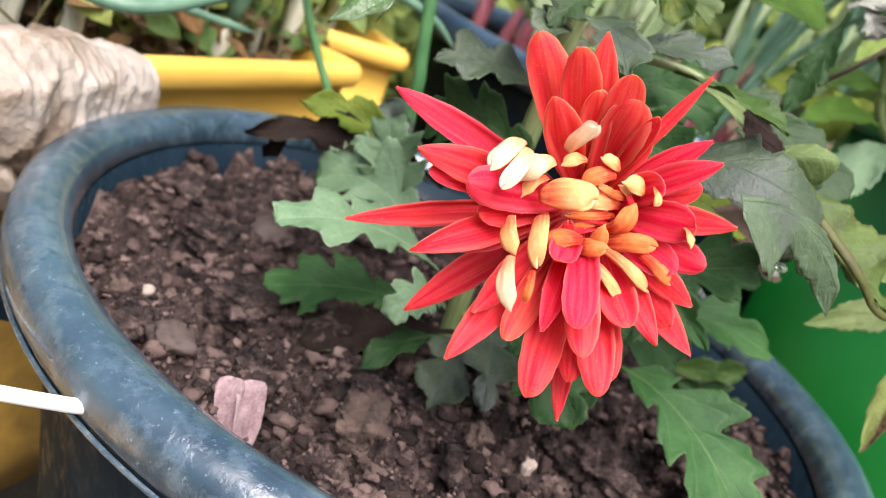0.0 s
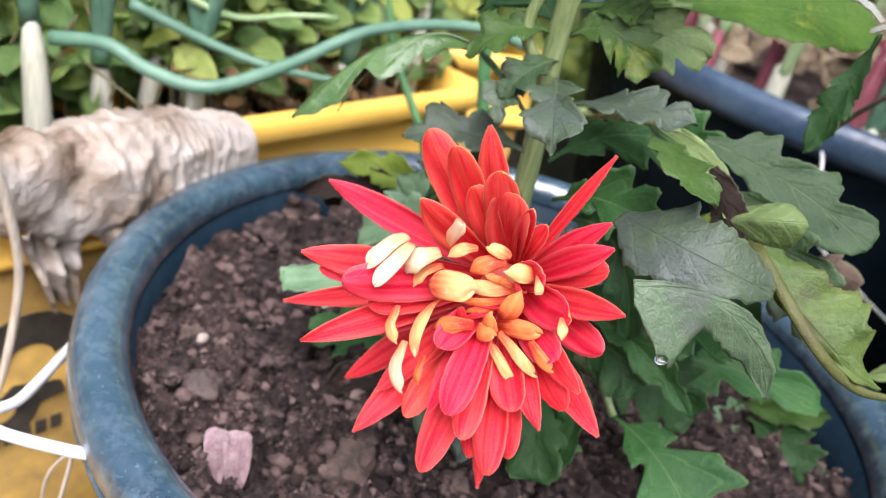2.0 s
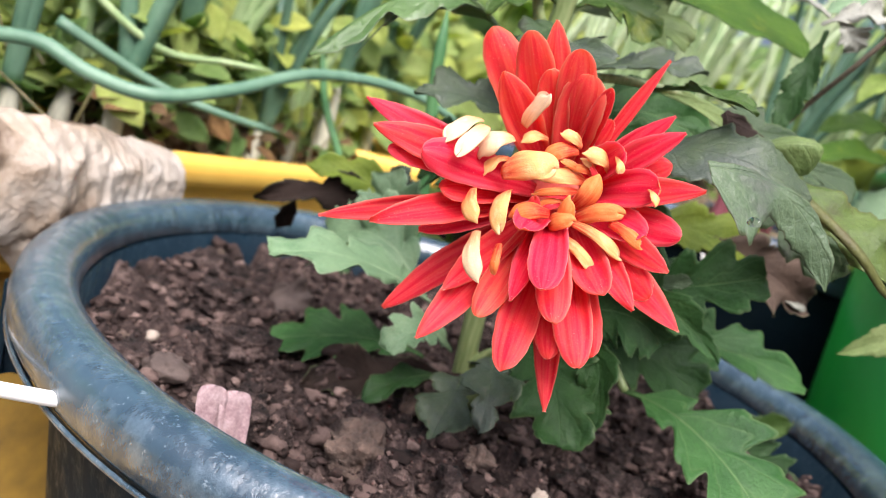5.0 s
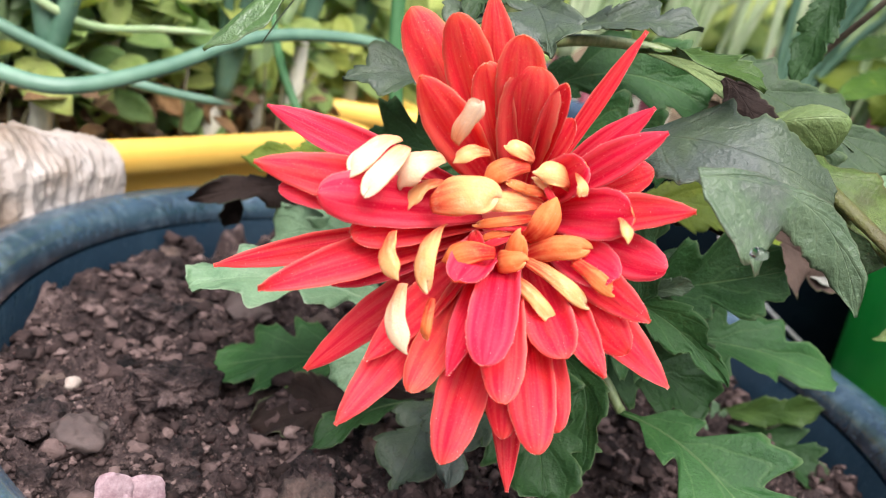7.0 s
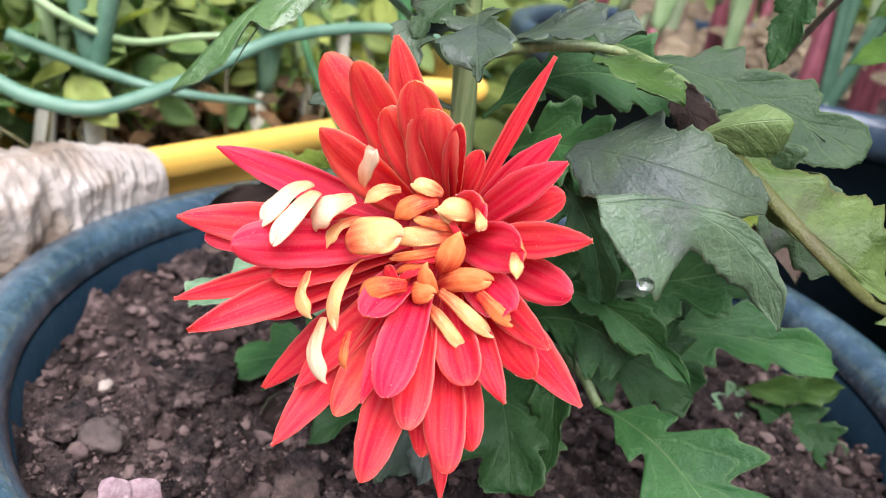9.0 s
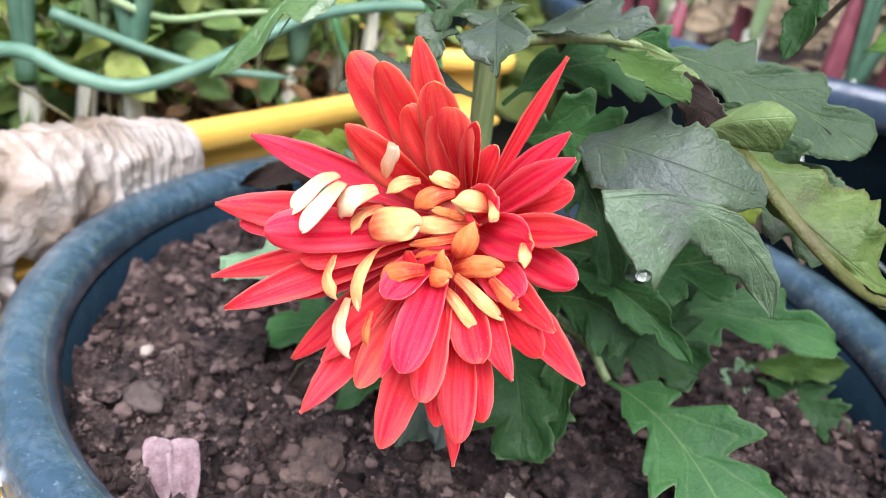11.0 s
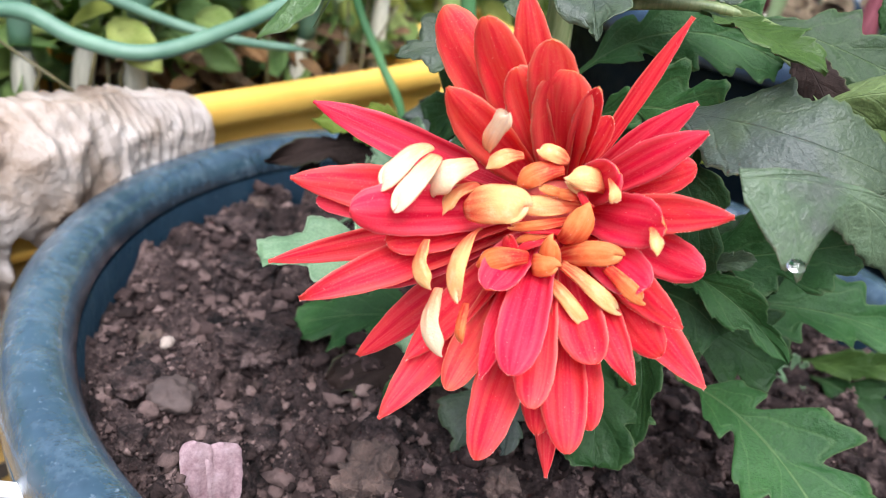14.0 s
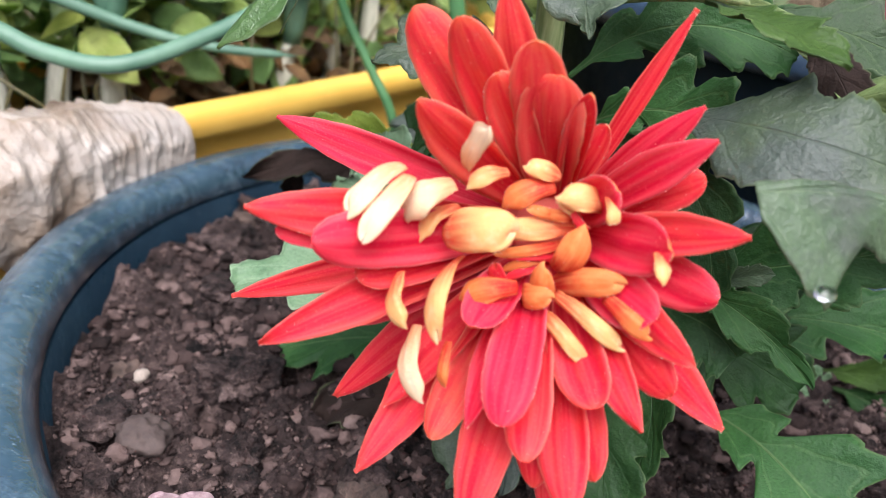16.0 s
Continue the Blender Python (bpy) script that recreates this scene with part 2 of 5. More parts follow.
STEM = stem_material("stem_green", (0.13, 0.19, 0.06), (0.29, 0.34, 0.15))
ONION = stem_material("onion_leaf", (0.055, 0.130, 0.080), (0.125, 0.225, 0.145), (70, 70, 70), 0.06)
ONION_GREEN = stem_material("onion_bright_green", (0.040, 0.130, 0.040), (0.085, 0.21, 0.075), (70, 70, 70), 0.06)
ONION_WAN = stem_material("onion_wan", (0.30, 0.41, 0.20), (0.54, 0.62, 0.38), (70, 70, 70), 0.06)
ONION_PALE = stem_material("onion_pale", (0.22, 0.34, 0.14), (0.40, 0.50, 0.26), (70, 70, 70), 0.06)
STALK_WHITE = stem_material("stalk_white", (0.46, 0.46, 0.34), (0.68, 0.66, 0.53))
STALK_RED = stem_material("stalk_red", (0.13, 0.020, 0.035), (0.34, 0.11, 0.13))
TWINE = stem_material("dry_strand", (0.42, 0.35, 0.26), (0.66, 0.59, 0.47))
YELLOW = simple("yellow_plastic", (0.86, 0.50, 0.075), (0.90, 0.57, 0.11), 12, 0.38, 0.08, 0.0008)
# Wall yellow darkened to stand for shade below the lip; mottling is dirt.
YELLOW_SHADED = simple("shaded_soiled_yellow", (0.20, 0.125, 0.035), (0.50, 0.30, 0.05), 16, 0.5, 0.15, 0.001)
WHITE_WIRE = simple("white_coated_wire", (0.62, 0.62, 0.60), (0.74, 0.74, 0.72), 60, 0.4, 0.1, 0.0003)
PRINT = simple("black_print", (0.03, 0.027, 0.022), (0.085, 0.07, 0.05), 90, 0.5, 0.05, 0.0003)
GREEN_TUB = simple("green_plastic", (0.003, 0.11, 0.011), (0.005, 0.15, 0.016), 9, 0.42, 0.1, 0.001)
GROUND = simple("earth_ground", (0.06, 0.05, 0.042), (0.15, 0.125, 0.10), 14, 0.9, 0.8, 0.01)
BROWN = simple("dry_brown_scrap", (0.035, 0.023, 0.019), (0.085, 0.060, 0.050), 160, 0.8, 0.6, 0.0008)
SCRAP = simple("dried_petal", (0.17, 0.095, 0.105), (0.42, 0.31, 0.31), 190, 0.7, 0.6, 0.0008)
STONE = simple("pebble", (0.24, 0.19, 0.15), (0.40, 0.34, 0.28), 300, 0.75, 0.5, 0.0005)
BARK = simple("dry_stalk", (0.06, 0.05, 0.035), (0.16, 0.12, 0.08), 200, 0.8, 0.5, 0.0006)


def soil_material():
    m, nt, b = shader("potting_soil")
    tc = nt.nodes.new("ShaderNodeTexCoord")
    o = tc.outputs["Object"]
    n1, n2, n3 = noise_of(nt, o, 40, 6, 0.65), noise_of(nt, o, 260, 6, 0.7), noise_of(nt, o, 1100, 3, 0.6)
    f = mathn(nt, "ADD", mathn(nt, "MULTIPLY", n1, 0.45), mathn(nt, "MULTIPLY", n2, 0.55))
    # The near-black low stop puts the shade of pits into the colour.
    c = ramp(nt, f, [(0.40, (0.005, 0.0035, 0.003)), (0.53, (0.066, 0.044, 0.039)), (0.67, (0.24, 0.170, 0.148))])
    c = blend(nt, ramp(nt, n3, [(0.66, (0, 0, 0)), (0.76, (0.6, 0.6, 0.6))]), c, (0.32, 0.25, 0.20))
    nt.links.new(c, b.inputs["Base Color"])
    b.inputs["Roughness"].default_value = 0.9
    b.inputs["Specular IOR Level"].default_value = 0.25
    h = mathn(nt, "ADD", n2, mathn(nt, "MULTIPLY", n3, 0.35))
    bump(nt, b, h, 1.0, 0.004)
    return m


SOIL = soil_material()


def film_material():
    """Thin crumpled plastic film, dirty white with brownish stains."""
    m, nt, b = shader("crumpled_film")
    tc = nt.nodes.new("ShaderNodeTexCoord")
    o = tc.outputs["Object"]
    n1, n2 = noise_of(nt, o, 26, 5, 0.6), noise_of(nt, o, 75, 4, 0.55)
    fold = mathn(nt, "ABSOLUTE", mathn(nt, "SUBTRACT", n2, 0.5))
    fine = mathn(nt, "ABSOLUTE", mathn(nt, "SUBTRACT", noise_of(nt, o, 210, 3, 0.5), 0.5))
    c = ramp(nt, n1, [(0.36, (0.15, 0.10, 0.065)), (0.45, (0.36, 0.285, 0.215)), (0.55, (0.47, 0.41, 0.345)), (0.66, (0.55, 0.505, 0.45))])
    nt.links.new(c, b.inputs["Base Color"])
    b.inputs["Roughness"].default_value = 0.42
    b.inputs["Specular IOR Level"].default_value = 0.4
    bump(nt, b, mathn(nt, "ADD", mathn(nt, "MULTIPLY", fold, -2.2), mathn(nt, "MULTIPLY", fine, -0.8)), 0.55, 0.003)
    leafy(nt, b, c, 0.25)
    return m


WRAP = film_material()


def crumb_material():
    m, nt, b = shader("soil_crumb")
    tc = nt.nodes.new("ShaderNodeTexCoord")
    geo = nt.nodes.new("ShaderNodeNewGeometry")
    n2 = noise_of(nt, tc.outputs["Object"], 600, 4, 0.7)
    f = mathn(nt, "ADD", mathn(nt, "MULTIPLY", geo.outputs["Random Per Island"], 0.7), mathn(nt, "MULTIPLY", n2, 0.3))
    c = ramp(nt, f, [(0.1, (0.008, 0.005, 0.004)), (0.45, (0.048, 0.031, 0.027)), (0.80, (0.140, 0.096, 0.083)), (0.97, (0.26, 0.19, 0.165))])
    nt.links.new(c, b.inputs["Base Color"])
    b.inputs["Roughness"].default_value = 0.9
    b.inputs["Specular IOR Level"].default_value = 0.2
    bump(nt, b, n2, 0.8, 0.001)
    return m


CRUMB = crumb_material()


def pot_material(name, plain, sheened, glinting, coat=0.4, rough=0.4, relief=0.5, wet_sheen=(0.20, 0.28, 0.33)):
    """Dark blue glossy plastic with wet film patches between dull ones; pale sheen and glints are painted into the
    colour.
    """
    m, nt, b = shader(name)
    tc = nt.nodes.new("ShaderNodeTexCoord")
    o = tc.outputs["Object"]
    n1, n2 = noise_of(nt, o, 30, 5, 0.6), noise_of(nt, o, 260, 4, 0.6)
    patches = noise_of(nt, stretched(nt, o, (1.0, 1.0, 0.7)), 170, 5, 0.70)
    wet = ramp(nt, patches, [(0.47, (0, 0, 0)), (0.68, (1, 1, 1))])
    film = ramp(nt, n1, [(0.40, (0.1, 0.1, 0.1)), (0.62, (0.9, 0.9, 0.9))])
    # Lighter blue-grey tones imitate sky reflected on the wet film.
    c = blend(nt, film, plain, sheened)
    c = blend(nt, mathn(nt, "MULTIPLY", wet, 0.26 * coat), c, wet_sheen)
    # Pale specks painted as glints of droplets.
    specks = ramp(nt, noise_of(nt, o, 620, 3, 0.7), [(0.63, (0, 0, 0)), (0.71, (0.6, 0.6, 0.6))])
    c = blend(nt, specks, c, glinting)
    nt.links.new(c, b.inputs["Base Color"])
    nt.links.new(ramp(nt, wet, [(0.0, (1.3 * rough,) * 3), (1.0, (0.45 * rough,) * 3)]), b.inputs["Roughness"])
    b.inputs["Specular IOR Level"].default_value = 0.12 + 0.78 * coat
    b.inputs["Coat IOR"].default_value = 2.0
    b.inputs["Coat Roughness"].default_value = 0.14
    b.inputs["Coat Weight"].default_value = coat
    if coat:
        nt.links.new(ramp(nt, wet, [(0.0, (0.35 * coat,) * 3), (1.0, (coat,) * 3)]), b.inputs["Coat Weight"])
    broad = noise_of(nt, o, 70, 2, 0.5)
    bump(nt, b, mathn(nt, "ADD", mathn(nt, "MULTIPLY", wet, 0.18), mathn(nt, "ADD", mathn(nt, "MULTIPLY", broad, 1.0), mathn(nt, "MULTIPLY", n2, 0.16))), relief, 0.0020)
    return m


NAVY = pot_material("weathered_sheen_navy", (0.013, 0.032, 0.049), (0.047, 0.086, 0.117), (0.20, 0.25, 0.28), 1.0, 0.20)
# Near-black copy of NAVY: shade on walls and lugs put into the colour.
NAVY_SHADED = pot_material("shaded_navy_plastic", (0.004, 0.012, 0.021), (0.009, 0.021, 0.032), (0.035, 0.045, 0.05), 0.0, 0.5, 0.25)

# ---- builders ----
ORIGIN = {}
UP = Vector((0, 0, 1))


def V(x, y, z):
    """A place in millimetres."""
    return Vector((x, y, z)) / 1000


def thing(name, at, label, category, group="", kind=""):
    ob = new(name)
    ob.location = at
    ob.empty_display_size = 0.02
    ORIGIN[ob.name] = Vector(at)
    return tagged(ob, label, category, group, kind)


def mesh_of(bm, name, mats, smooth=True, at=Vector((0, 0, 0))):
    me = bpy.data.meshes.new(name)
    bmesh.ops.translate(bm, verts=bm.verts, vec=-at)
    bm.to_mesh(me)
    bm.free()
    for m in mats if isinstance(mats, (list, tuple)) else [mats]:
        me.materials.append(m)
    if smooth:
        me.shade_smooth()
    return me


def part(name, bm, mats, parent, label="", smooth=True, kind=""):
    at = ORIGIN[parent.name]
    ob = new(name, mesh_of(bm, name, mats, smooth, at))
    ob.parent = parent
    ORIGIN[ob.name] = at
    return tagged(ob, label, kind=kind)


def single(name, bm, mats, at, label, category, group="", kind="", smooth=True):
    ob = new(name, mesh_of(bm, name, mats, smooth, Vector(at)))
    ob.location = at
    ORIGIN[ob.name] = Vector(at)
    return tagged(ob, label, category, group, kind)


def spline(pts, n):
    """Catmull-Rom through the points."""
    pts = [Vector(p) for p in pts]
    ext = [2 * pts[0] - pts[1], *pts, 2 * pts[-1] - pts[-2]]
    out = []
    for i in range(len(pts) - 1):
        a, b, c, d = ext[i:i + 4]
        for k in range(n):
            t = k / n
            out.append(0.5 * (2 * b + (c - a) * t + (2 * a - 5 * b + 4 * c - d) * t * t + (3 * b - a - 3 * c + d) * t ** 3))
    return out + [pts[-1]]


def sweep(bm, line, radius, sides=10, flat=1.0):
    """A tube along a line; radius(s) for s from 0 to 1."""
    rings, side = [], None
    for i, p in enumerate(line):
        t = (line[min(i + 1, len(line) - 1)] - line[max(i - 1, 0)]).normalized()
        if side is None:
            side = t.orthogonal().normalized()
        side = (side - t * side.dot(t)).normalized()
        up = t.cross(side)
        r = radius(i / (len(line) - 1))
        rings.append([bm.verts.new(p + r * (side * math.cos(a) + up * flat * math.sin(a)))
                      for a in (2 * math.pi * k / sides for k in range(sides))])
    for a, b in zip(rings, rings[1:]):
        for k in range(sides):
            bm.faces.new((a[k], a[(k + 1) % sides], b[(k + 1) % sides], b[k]))
    bm.faces.new(rings[0][::-1])
    bm.faces.new(rings[-1])
    return bm


def tube(pts, r0, r1=None, sides=10, n=6, flat=1.0):
    r1 = r0 if r1 is None else r1
    return sweep(bmesh.new(), spline(pts, n), lambda s: r0 + (r1 - r0) * s, sides, flat)


def sheet(bm, grid, thick, normals, under=1):
    """A closed sheet from a grid of places (rows along, columns across), with uv; the lower face takes the material under."""
    rows, cols = len(grid), len(grid[0])
    uv = bm.loops.layers.uv.verify()
    top, low = [], []
    for i in range(rows):
        top.append([bm.verts.new(p) for p in grid[i]])
        low.append([bm.verts.new(p - normals[i][j] * thick * (0.25 if j in (0, cols - 1) or i in (0, rows - 1) else 1)) for j, p in enumerate(grid[i])])

    def face(vs, cs, mat):
        f = bm.faces.new(vs)
        f.material_index = mat
        for l, (i, j) in zip(f.loops, cs):
            l[uv].uv = (j / (cols - 1), i / (rows - 1))

    for i in range(rows - 1):
        for j in range(cols - 1):
            c = [(i, j), (i, j + 1), (i + 1, j + 1), (i + 1, j)]
            face([top[a][b] for a, b in c], c, 0)
            c = c[::-1]
            face([low[a][b] for a, b in c], c, under)
    ring = [(0, j) for j in range(cols)] + [(i, cols - 1) for i in range(1, rows)] + \
           [(rows - 1, j) for j in range(cols - 2, -1, -1)] + [(i, 0) for i in range(rows - 2, 0, -1)]
    for a, b in zip(ring, ring[1:] + ring[:1]):
        face([top[b[0]][b[1]], top[a[0]][a[1]], low[a[0]][a[1]], low[b[0]][b[1]]], [b, a, a, b], 0)
    return bm


def frames_along(mid, face):
    out = []
    for i in range(len(mid)):
        t = (mid[min(i + 1, len(mid) - 1)] - mid[max(i - 1, 0)]).normalized()
        s = t.cross(face)
        s = s.normalized() if s.length > 1e-6 else t.orthogonal().normalized()
        out.append((t, s, s.cross(t).normalized()))
    return out


def bez(a, b, c, n):
    return [(1 - t) ** 2 * a + 2 * t * (1 - t) * b + t * t * c for t in (i / n for i in range(n + 1))]


def beaded(bm, grid, nor, count):
    """Minute papillae along the margins of a petal and thinly over its face."""
    rows, cols = len(grid), len(grid[0])
    for k in range(count):
        i = min(int(rows * (0.25 + 0.75 * random.random() ** 0.8)), rows - 2)
        j = random.choice((0, cols - 1)) if k % 7 else random.randrange(1, cols - 1)
        at = grid[i][j].lerp(grid[i + 1][j], random.random()) + nor[i][j] * 0.00003
        r = random.uniform(0.00004, 0.00009) if k % 7 else 0.00006
        ends = [bm.verts.new(at + Vector(d) * r) for d in ((1, 0, 0), (0, 1, 0), (-1, 0, 0), (0, -1, 0), (0, 0, 1), (0, 0, -1))]
        for a in range(4):
            for p in (4, 5):
                f = bm.faces.new((ends[a], ends[(a + 1) % 4], ends[p]) if p == 4 else (ends[(a + 1) % 4], ends[a], ends[p]))
                f.material_index = 2
    return bm


def petal_bm(base, tip, face, width, bow=0.0, cup=0.25, point=2.0, hook=0.0, under=1, roll=0.0, fringe=0):
    """A strap-shaped petal with a grooved, cupped section. hook bends the tip towards the face; point below 1.5 sharpens it."""
    rows, cols = 32, 9
    ln = (tip - base).length
    vs = [1 - (1 - i / rows) ** 1.6 for i in range(rows + 1)]
    knot = base.lerp(tip, 0.55) + face * bow
    mid = [(1 - v) ** 2 * base + 2 * v * (1 - v) * knot + v * v * tip for v in vs]
    for i, p in enumerate(mid):
        s = max(vs[i] - 0.6, 0) / 0.4
        mid[i] = p + face * hook * s * s * ln
    if roll:
        face = (Matrix.Rotation(roll, 3, (tip - base).normalized()) @ face)
    grid, nor = [], []
    wob = random.uniform(0, 6)
    for i, (t, s, nn) in enumerate(frames_along(mid, face)):
        v = vs[i]
        knee = 0.68 if point > 1.6 else 0.60
        k = max(v - knee, 0) / (1 - knee)
        h = width * 0.445 * (0.40 + 0.60 * math.sin(min(v / knee, 1) ** 0.9 * math.pi / 2)) * max(1 - k ** point, 0.0) ** (0.5 if point > 1.6 else 0.72)
        h = max(h, 0.0004)
        row, nr = [], []
        for j in range(cols):
            u = 2 * j / (cols - 1) - 1
            d = (cup - 0.65 * v * v) * h * (u * u - 0.35) + 0.05 * width * math.cos(u * math.pi * 2.0) * math.sin(math.pi * min(v * 1.1, 1))
            frill = 1 + (0.018 * math.sin(i * 1.3 + wob * 3 + j) + 0.03 * math.sin(v * 6 + wob + 2 * u) if abs(u) == 1 else 0)
            row.append(mid[i] + s * (u * h * frill + 0.02 * width * math.sin(5 * v + wob)) + nn * (d + 0.035 * width * math.sin(7 * v + 2 * u + wob) + 0.05 * width * u * math.sin(4 * v + 2 * wob) * v))
            nr.append(nn)
        grid.append(row)
        nor.append(nr)
    return beaded(sheet(bmesh.new(), grid, 0.0005, nor, under), grid, nor, fringe)


def scoop_bm(base, tip, face, width, bow, arc=1.15, curl=0.12):
    """A short hooded inner petal: an open trough, round in front and hollow behind, widest near its uneven, incurved tip."""
    rows, cols = 24, 15
    axis = (tip - base).normalized()
    side = axis.cross(face).normalized()
    out = side.cross(axis).normalized()
    ln = (tip - base).length
    wob, skew = random.uniform(0, 9), random.uniform(-0.3, 0.3)
    vs = [1 - (1 - i / rows) ** 1.7 for i in range(rows + 1)]
    mid = [base + axis * ln * v + out * bow * 2.0 * v * (1 - v) - out * curl * ln * max(v - 0.5, 0) ** 2 * 6 + side * 0.06 * ln * math.sin(2.6 * v + wob) for v in vs]
    grid, nor = [], []
    for i, (t, s, nn) in enumerate(frames_along(mid, out)):
        v = vs[i]
        h = width * 0.37 * (0.50 + 0.50 * math.sin(min(v / 0.72, 1) * math.pi / 2)) * max(1 - (max(v - 0.72, 0) / 0.28) ** 2.6, 0.0) ** 0.55 + 0.00015
        row, nr = [], []
        for j in range(cols):
            u = 2 * j / (cols - 1) - 1
            a = (u + skew * (1 - u * u) * v) * (0.75 + 0.35 * arc)
            groove = 1 + 0.05 * math.cos(u * math.pi * 2.5 + 0.4 * wob) * math.sin(math.pi * min(v * 1.1, 1)) + 0.06 * math.sin(7 * v + 3 * u + wob)
            lip = 0.14 * h * max(abs(u) - 0.55, 0) / 0.45 * math.sin(9 * v + wob + 4 * u)
            jag = t * ln * 0.07 * v ** 5 * math.cos(2.6 * u + wob)
            row.append(mid[i] + jag + (s * math.sin(a) * 1.08 + nn * (math.cos(a) - 0.35) * 0.62 * arc) * h * groove + nn * lip)
            nr.append((nn * math.cos(a) + s * math.sin(a)).normalized())
        grid.append(row)
        nor.append(nr)
    return beaded(sheet(bmesh.new(), grid, 0.0004, nor, 1), grid, nor, 20)


def lobed(v, lobes, depth, swell=1.1):
    """Half width of a lobed, toothed blade at v from stalk to tip."""
    v = min(max(v, 0), 1)
    env = math.sin(math.pi * v ** swell) ** 0.7
    x = (v * lobes) % 1
    saw = math.sin(math.pi * x ** 1.35) ** 0.6
    teeth = 0.16 * ((v * lobes * 2.7) % 1) - 0.07
    return env * (1 - depth + depth * saw + teeth)


def eased(prof, v):
    """Half width in millimetres at v, eased between the stops of a margin."""
    for (a, x), (b, y) in zip(prof, prof[1:]):
        if v <= b:
            k = (v - a) / (b - a)
            return x + (y - x) * k * k * (3 - 2 * k)
    return prof[-1][1]


def leaf_bm(base, ctrl, tip, face, width, lobes=4.0, depth=0.45, fold=0.25, wave=0.10, stalk=0.12, under=0, rows=84, swell=1.1, margins=None, shear=0.0):
    """A lobed blade on its bowed midrib, folded along it, with a wavy margin."""
    cols, depth = 13, min(depth * 1.4, 0.72)
    mid = bez(base, ctrl, tip, rows)
    ln = sum((a - b).length for a, b in zip(mid, mid[1:]))
    grid, nor = [], []
    w1, w2 = random.uniform(0, 6), random.uniform(0, 6)
    for i, (t, s, nn) in enumerate(frames_along(mid, face)):
        v = i / rows
        b = max((v - stalk) / (1 - stalk), 0)
        row, nr = [], []
        for j in range(cols):
            u = 2 * j / (cols - 1) - 1
            h = max(width / 2 * lobed(b + (0.03 if u > 0 else 0), lobes, depth, swell), 0.0008 * (1 - 0.7 * v))
            if margins:
                h = eased(margins[u > 0], v) / 1000 * (1 + 0.05 * math.sin(v * 60 + w1) + 0.05 * ((v * 23) % 1))
            lean = t * abs(u) ** 1.4 * h * shear if margins else t * abs(u) ** 1.4 * h * 0.75 * (1 - 0.8 * v)
            z = fold * abs(u) * h + wave * width * (0.35 * abs(u) * math.sin(v * 9 + w1) + 0.65 * abs(u) ** 1.5 * math.sin(v * 17 + u * 2 + w2)) * min(b * 4, 1)
            row.append(mid[i] + s * u * h + lean + nn * z)
            nr.append(nn)
        grid.append(row)
        nor.append(nr)
    return sheet(bmesh.new(), grid, 0.0005, nor, under)


def rib_bm(base, ctrl, tip, face, r):
    line = [p - face * r * 0.8 for p in bez(base, ctrl, base.lerp(ctrl, 0.2).lerp(tip, 0.8), 14)]
    return sweep(bmesh.new(), line, lambda s: r * (1 - 0.7 * s), 6)


def lathe(profile, steps, centre, close=False):
    """A body of revolution about the upright line through centre; profile of (radius, height)."""
    bm = bmesh.new()
    rings = [[bm.verts.new((centre[0] + r * math.cos(2 * math.pi * k / steps), centre[1] + r * math.sin(2 * math.pi * k / steps), z))
              for k in range(steps)] for r, z in profile]
    pairs = list(zip(rings, rings[1:])) + ([(rings[-1], rings[0])] if close else [])
    for a, b in pairs:
        for k in range(steps):
            bm.faces.new((a[k], a[(k + 1) % steps], b[(k + 1) % steps], b[k]))
    return bm


def lump(bm, at, size, seed, rough=0.35, squash=0.75, sub=2):
    ball = bmesh.ops.create_icosphere(bm, subdivisions=sub, radius=1.0)["verts"]
    off = Vector((seed * 3.1, seed * 1.7, seed))
    for v in ball:
        d = v.co.copy()
        k = 1 + rough * noise.noise(d * 1.3 + off) + 0.5 * rough * noise.noise(d * 3.1 + off)
        if sub > 3:
            k += 0.3 * rough * noise.noise(d * 7 + off) + 0.22 * rough * noise.noise(d * 15 + off)
        v.co = Vector(at) + Vector((d.x, d.y, d.z * squash)) * size * k
    return bm


# ---- ground ----
FLOOR = 0.08
bm = bmesh.new()
bmesh.ops.create_grid(bm, x_segments=90, y_segments=90, size=1.0)
for v in bm.verts:
    r = max(abs(v.co.x), abs(v.co.y))
    v.co *= 0.9 + 60 * r ** 8
    v.co.z = 0.006 * noise.noise(v.co * 9) if r < 0.95 else 0
single("ground", bm, GROUND, (0, 0.3, FLOOR - 0.006), "bare brown earth ground", "ground", kind="structure")

# ---- the chrysanthemum's pot ----
POT = (0.0156, 0.2497)
RIM = 0.27
pot = thing("flower_pot", (*POT, FLOOR), "round dark blue plastic flower pot with a wet rolled rim", "pot")
part("body", lathe([(0.100, FLOOR), (0.104, FLOOR + 0.004), (0.1285, RIM - 0.030), (0.1291, RIM - 0.013), (0.1255, RIM - 0.011), (0.124, RIM - 0.03), (0.106, FLOOR + 0.03), (0.099, FLOOR + 0.008), (0.03, FLOOR + 0.008)], 160, POT), NAVY_SHADED, pot)
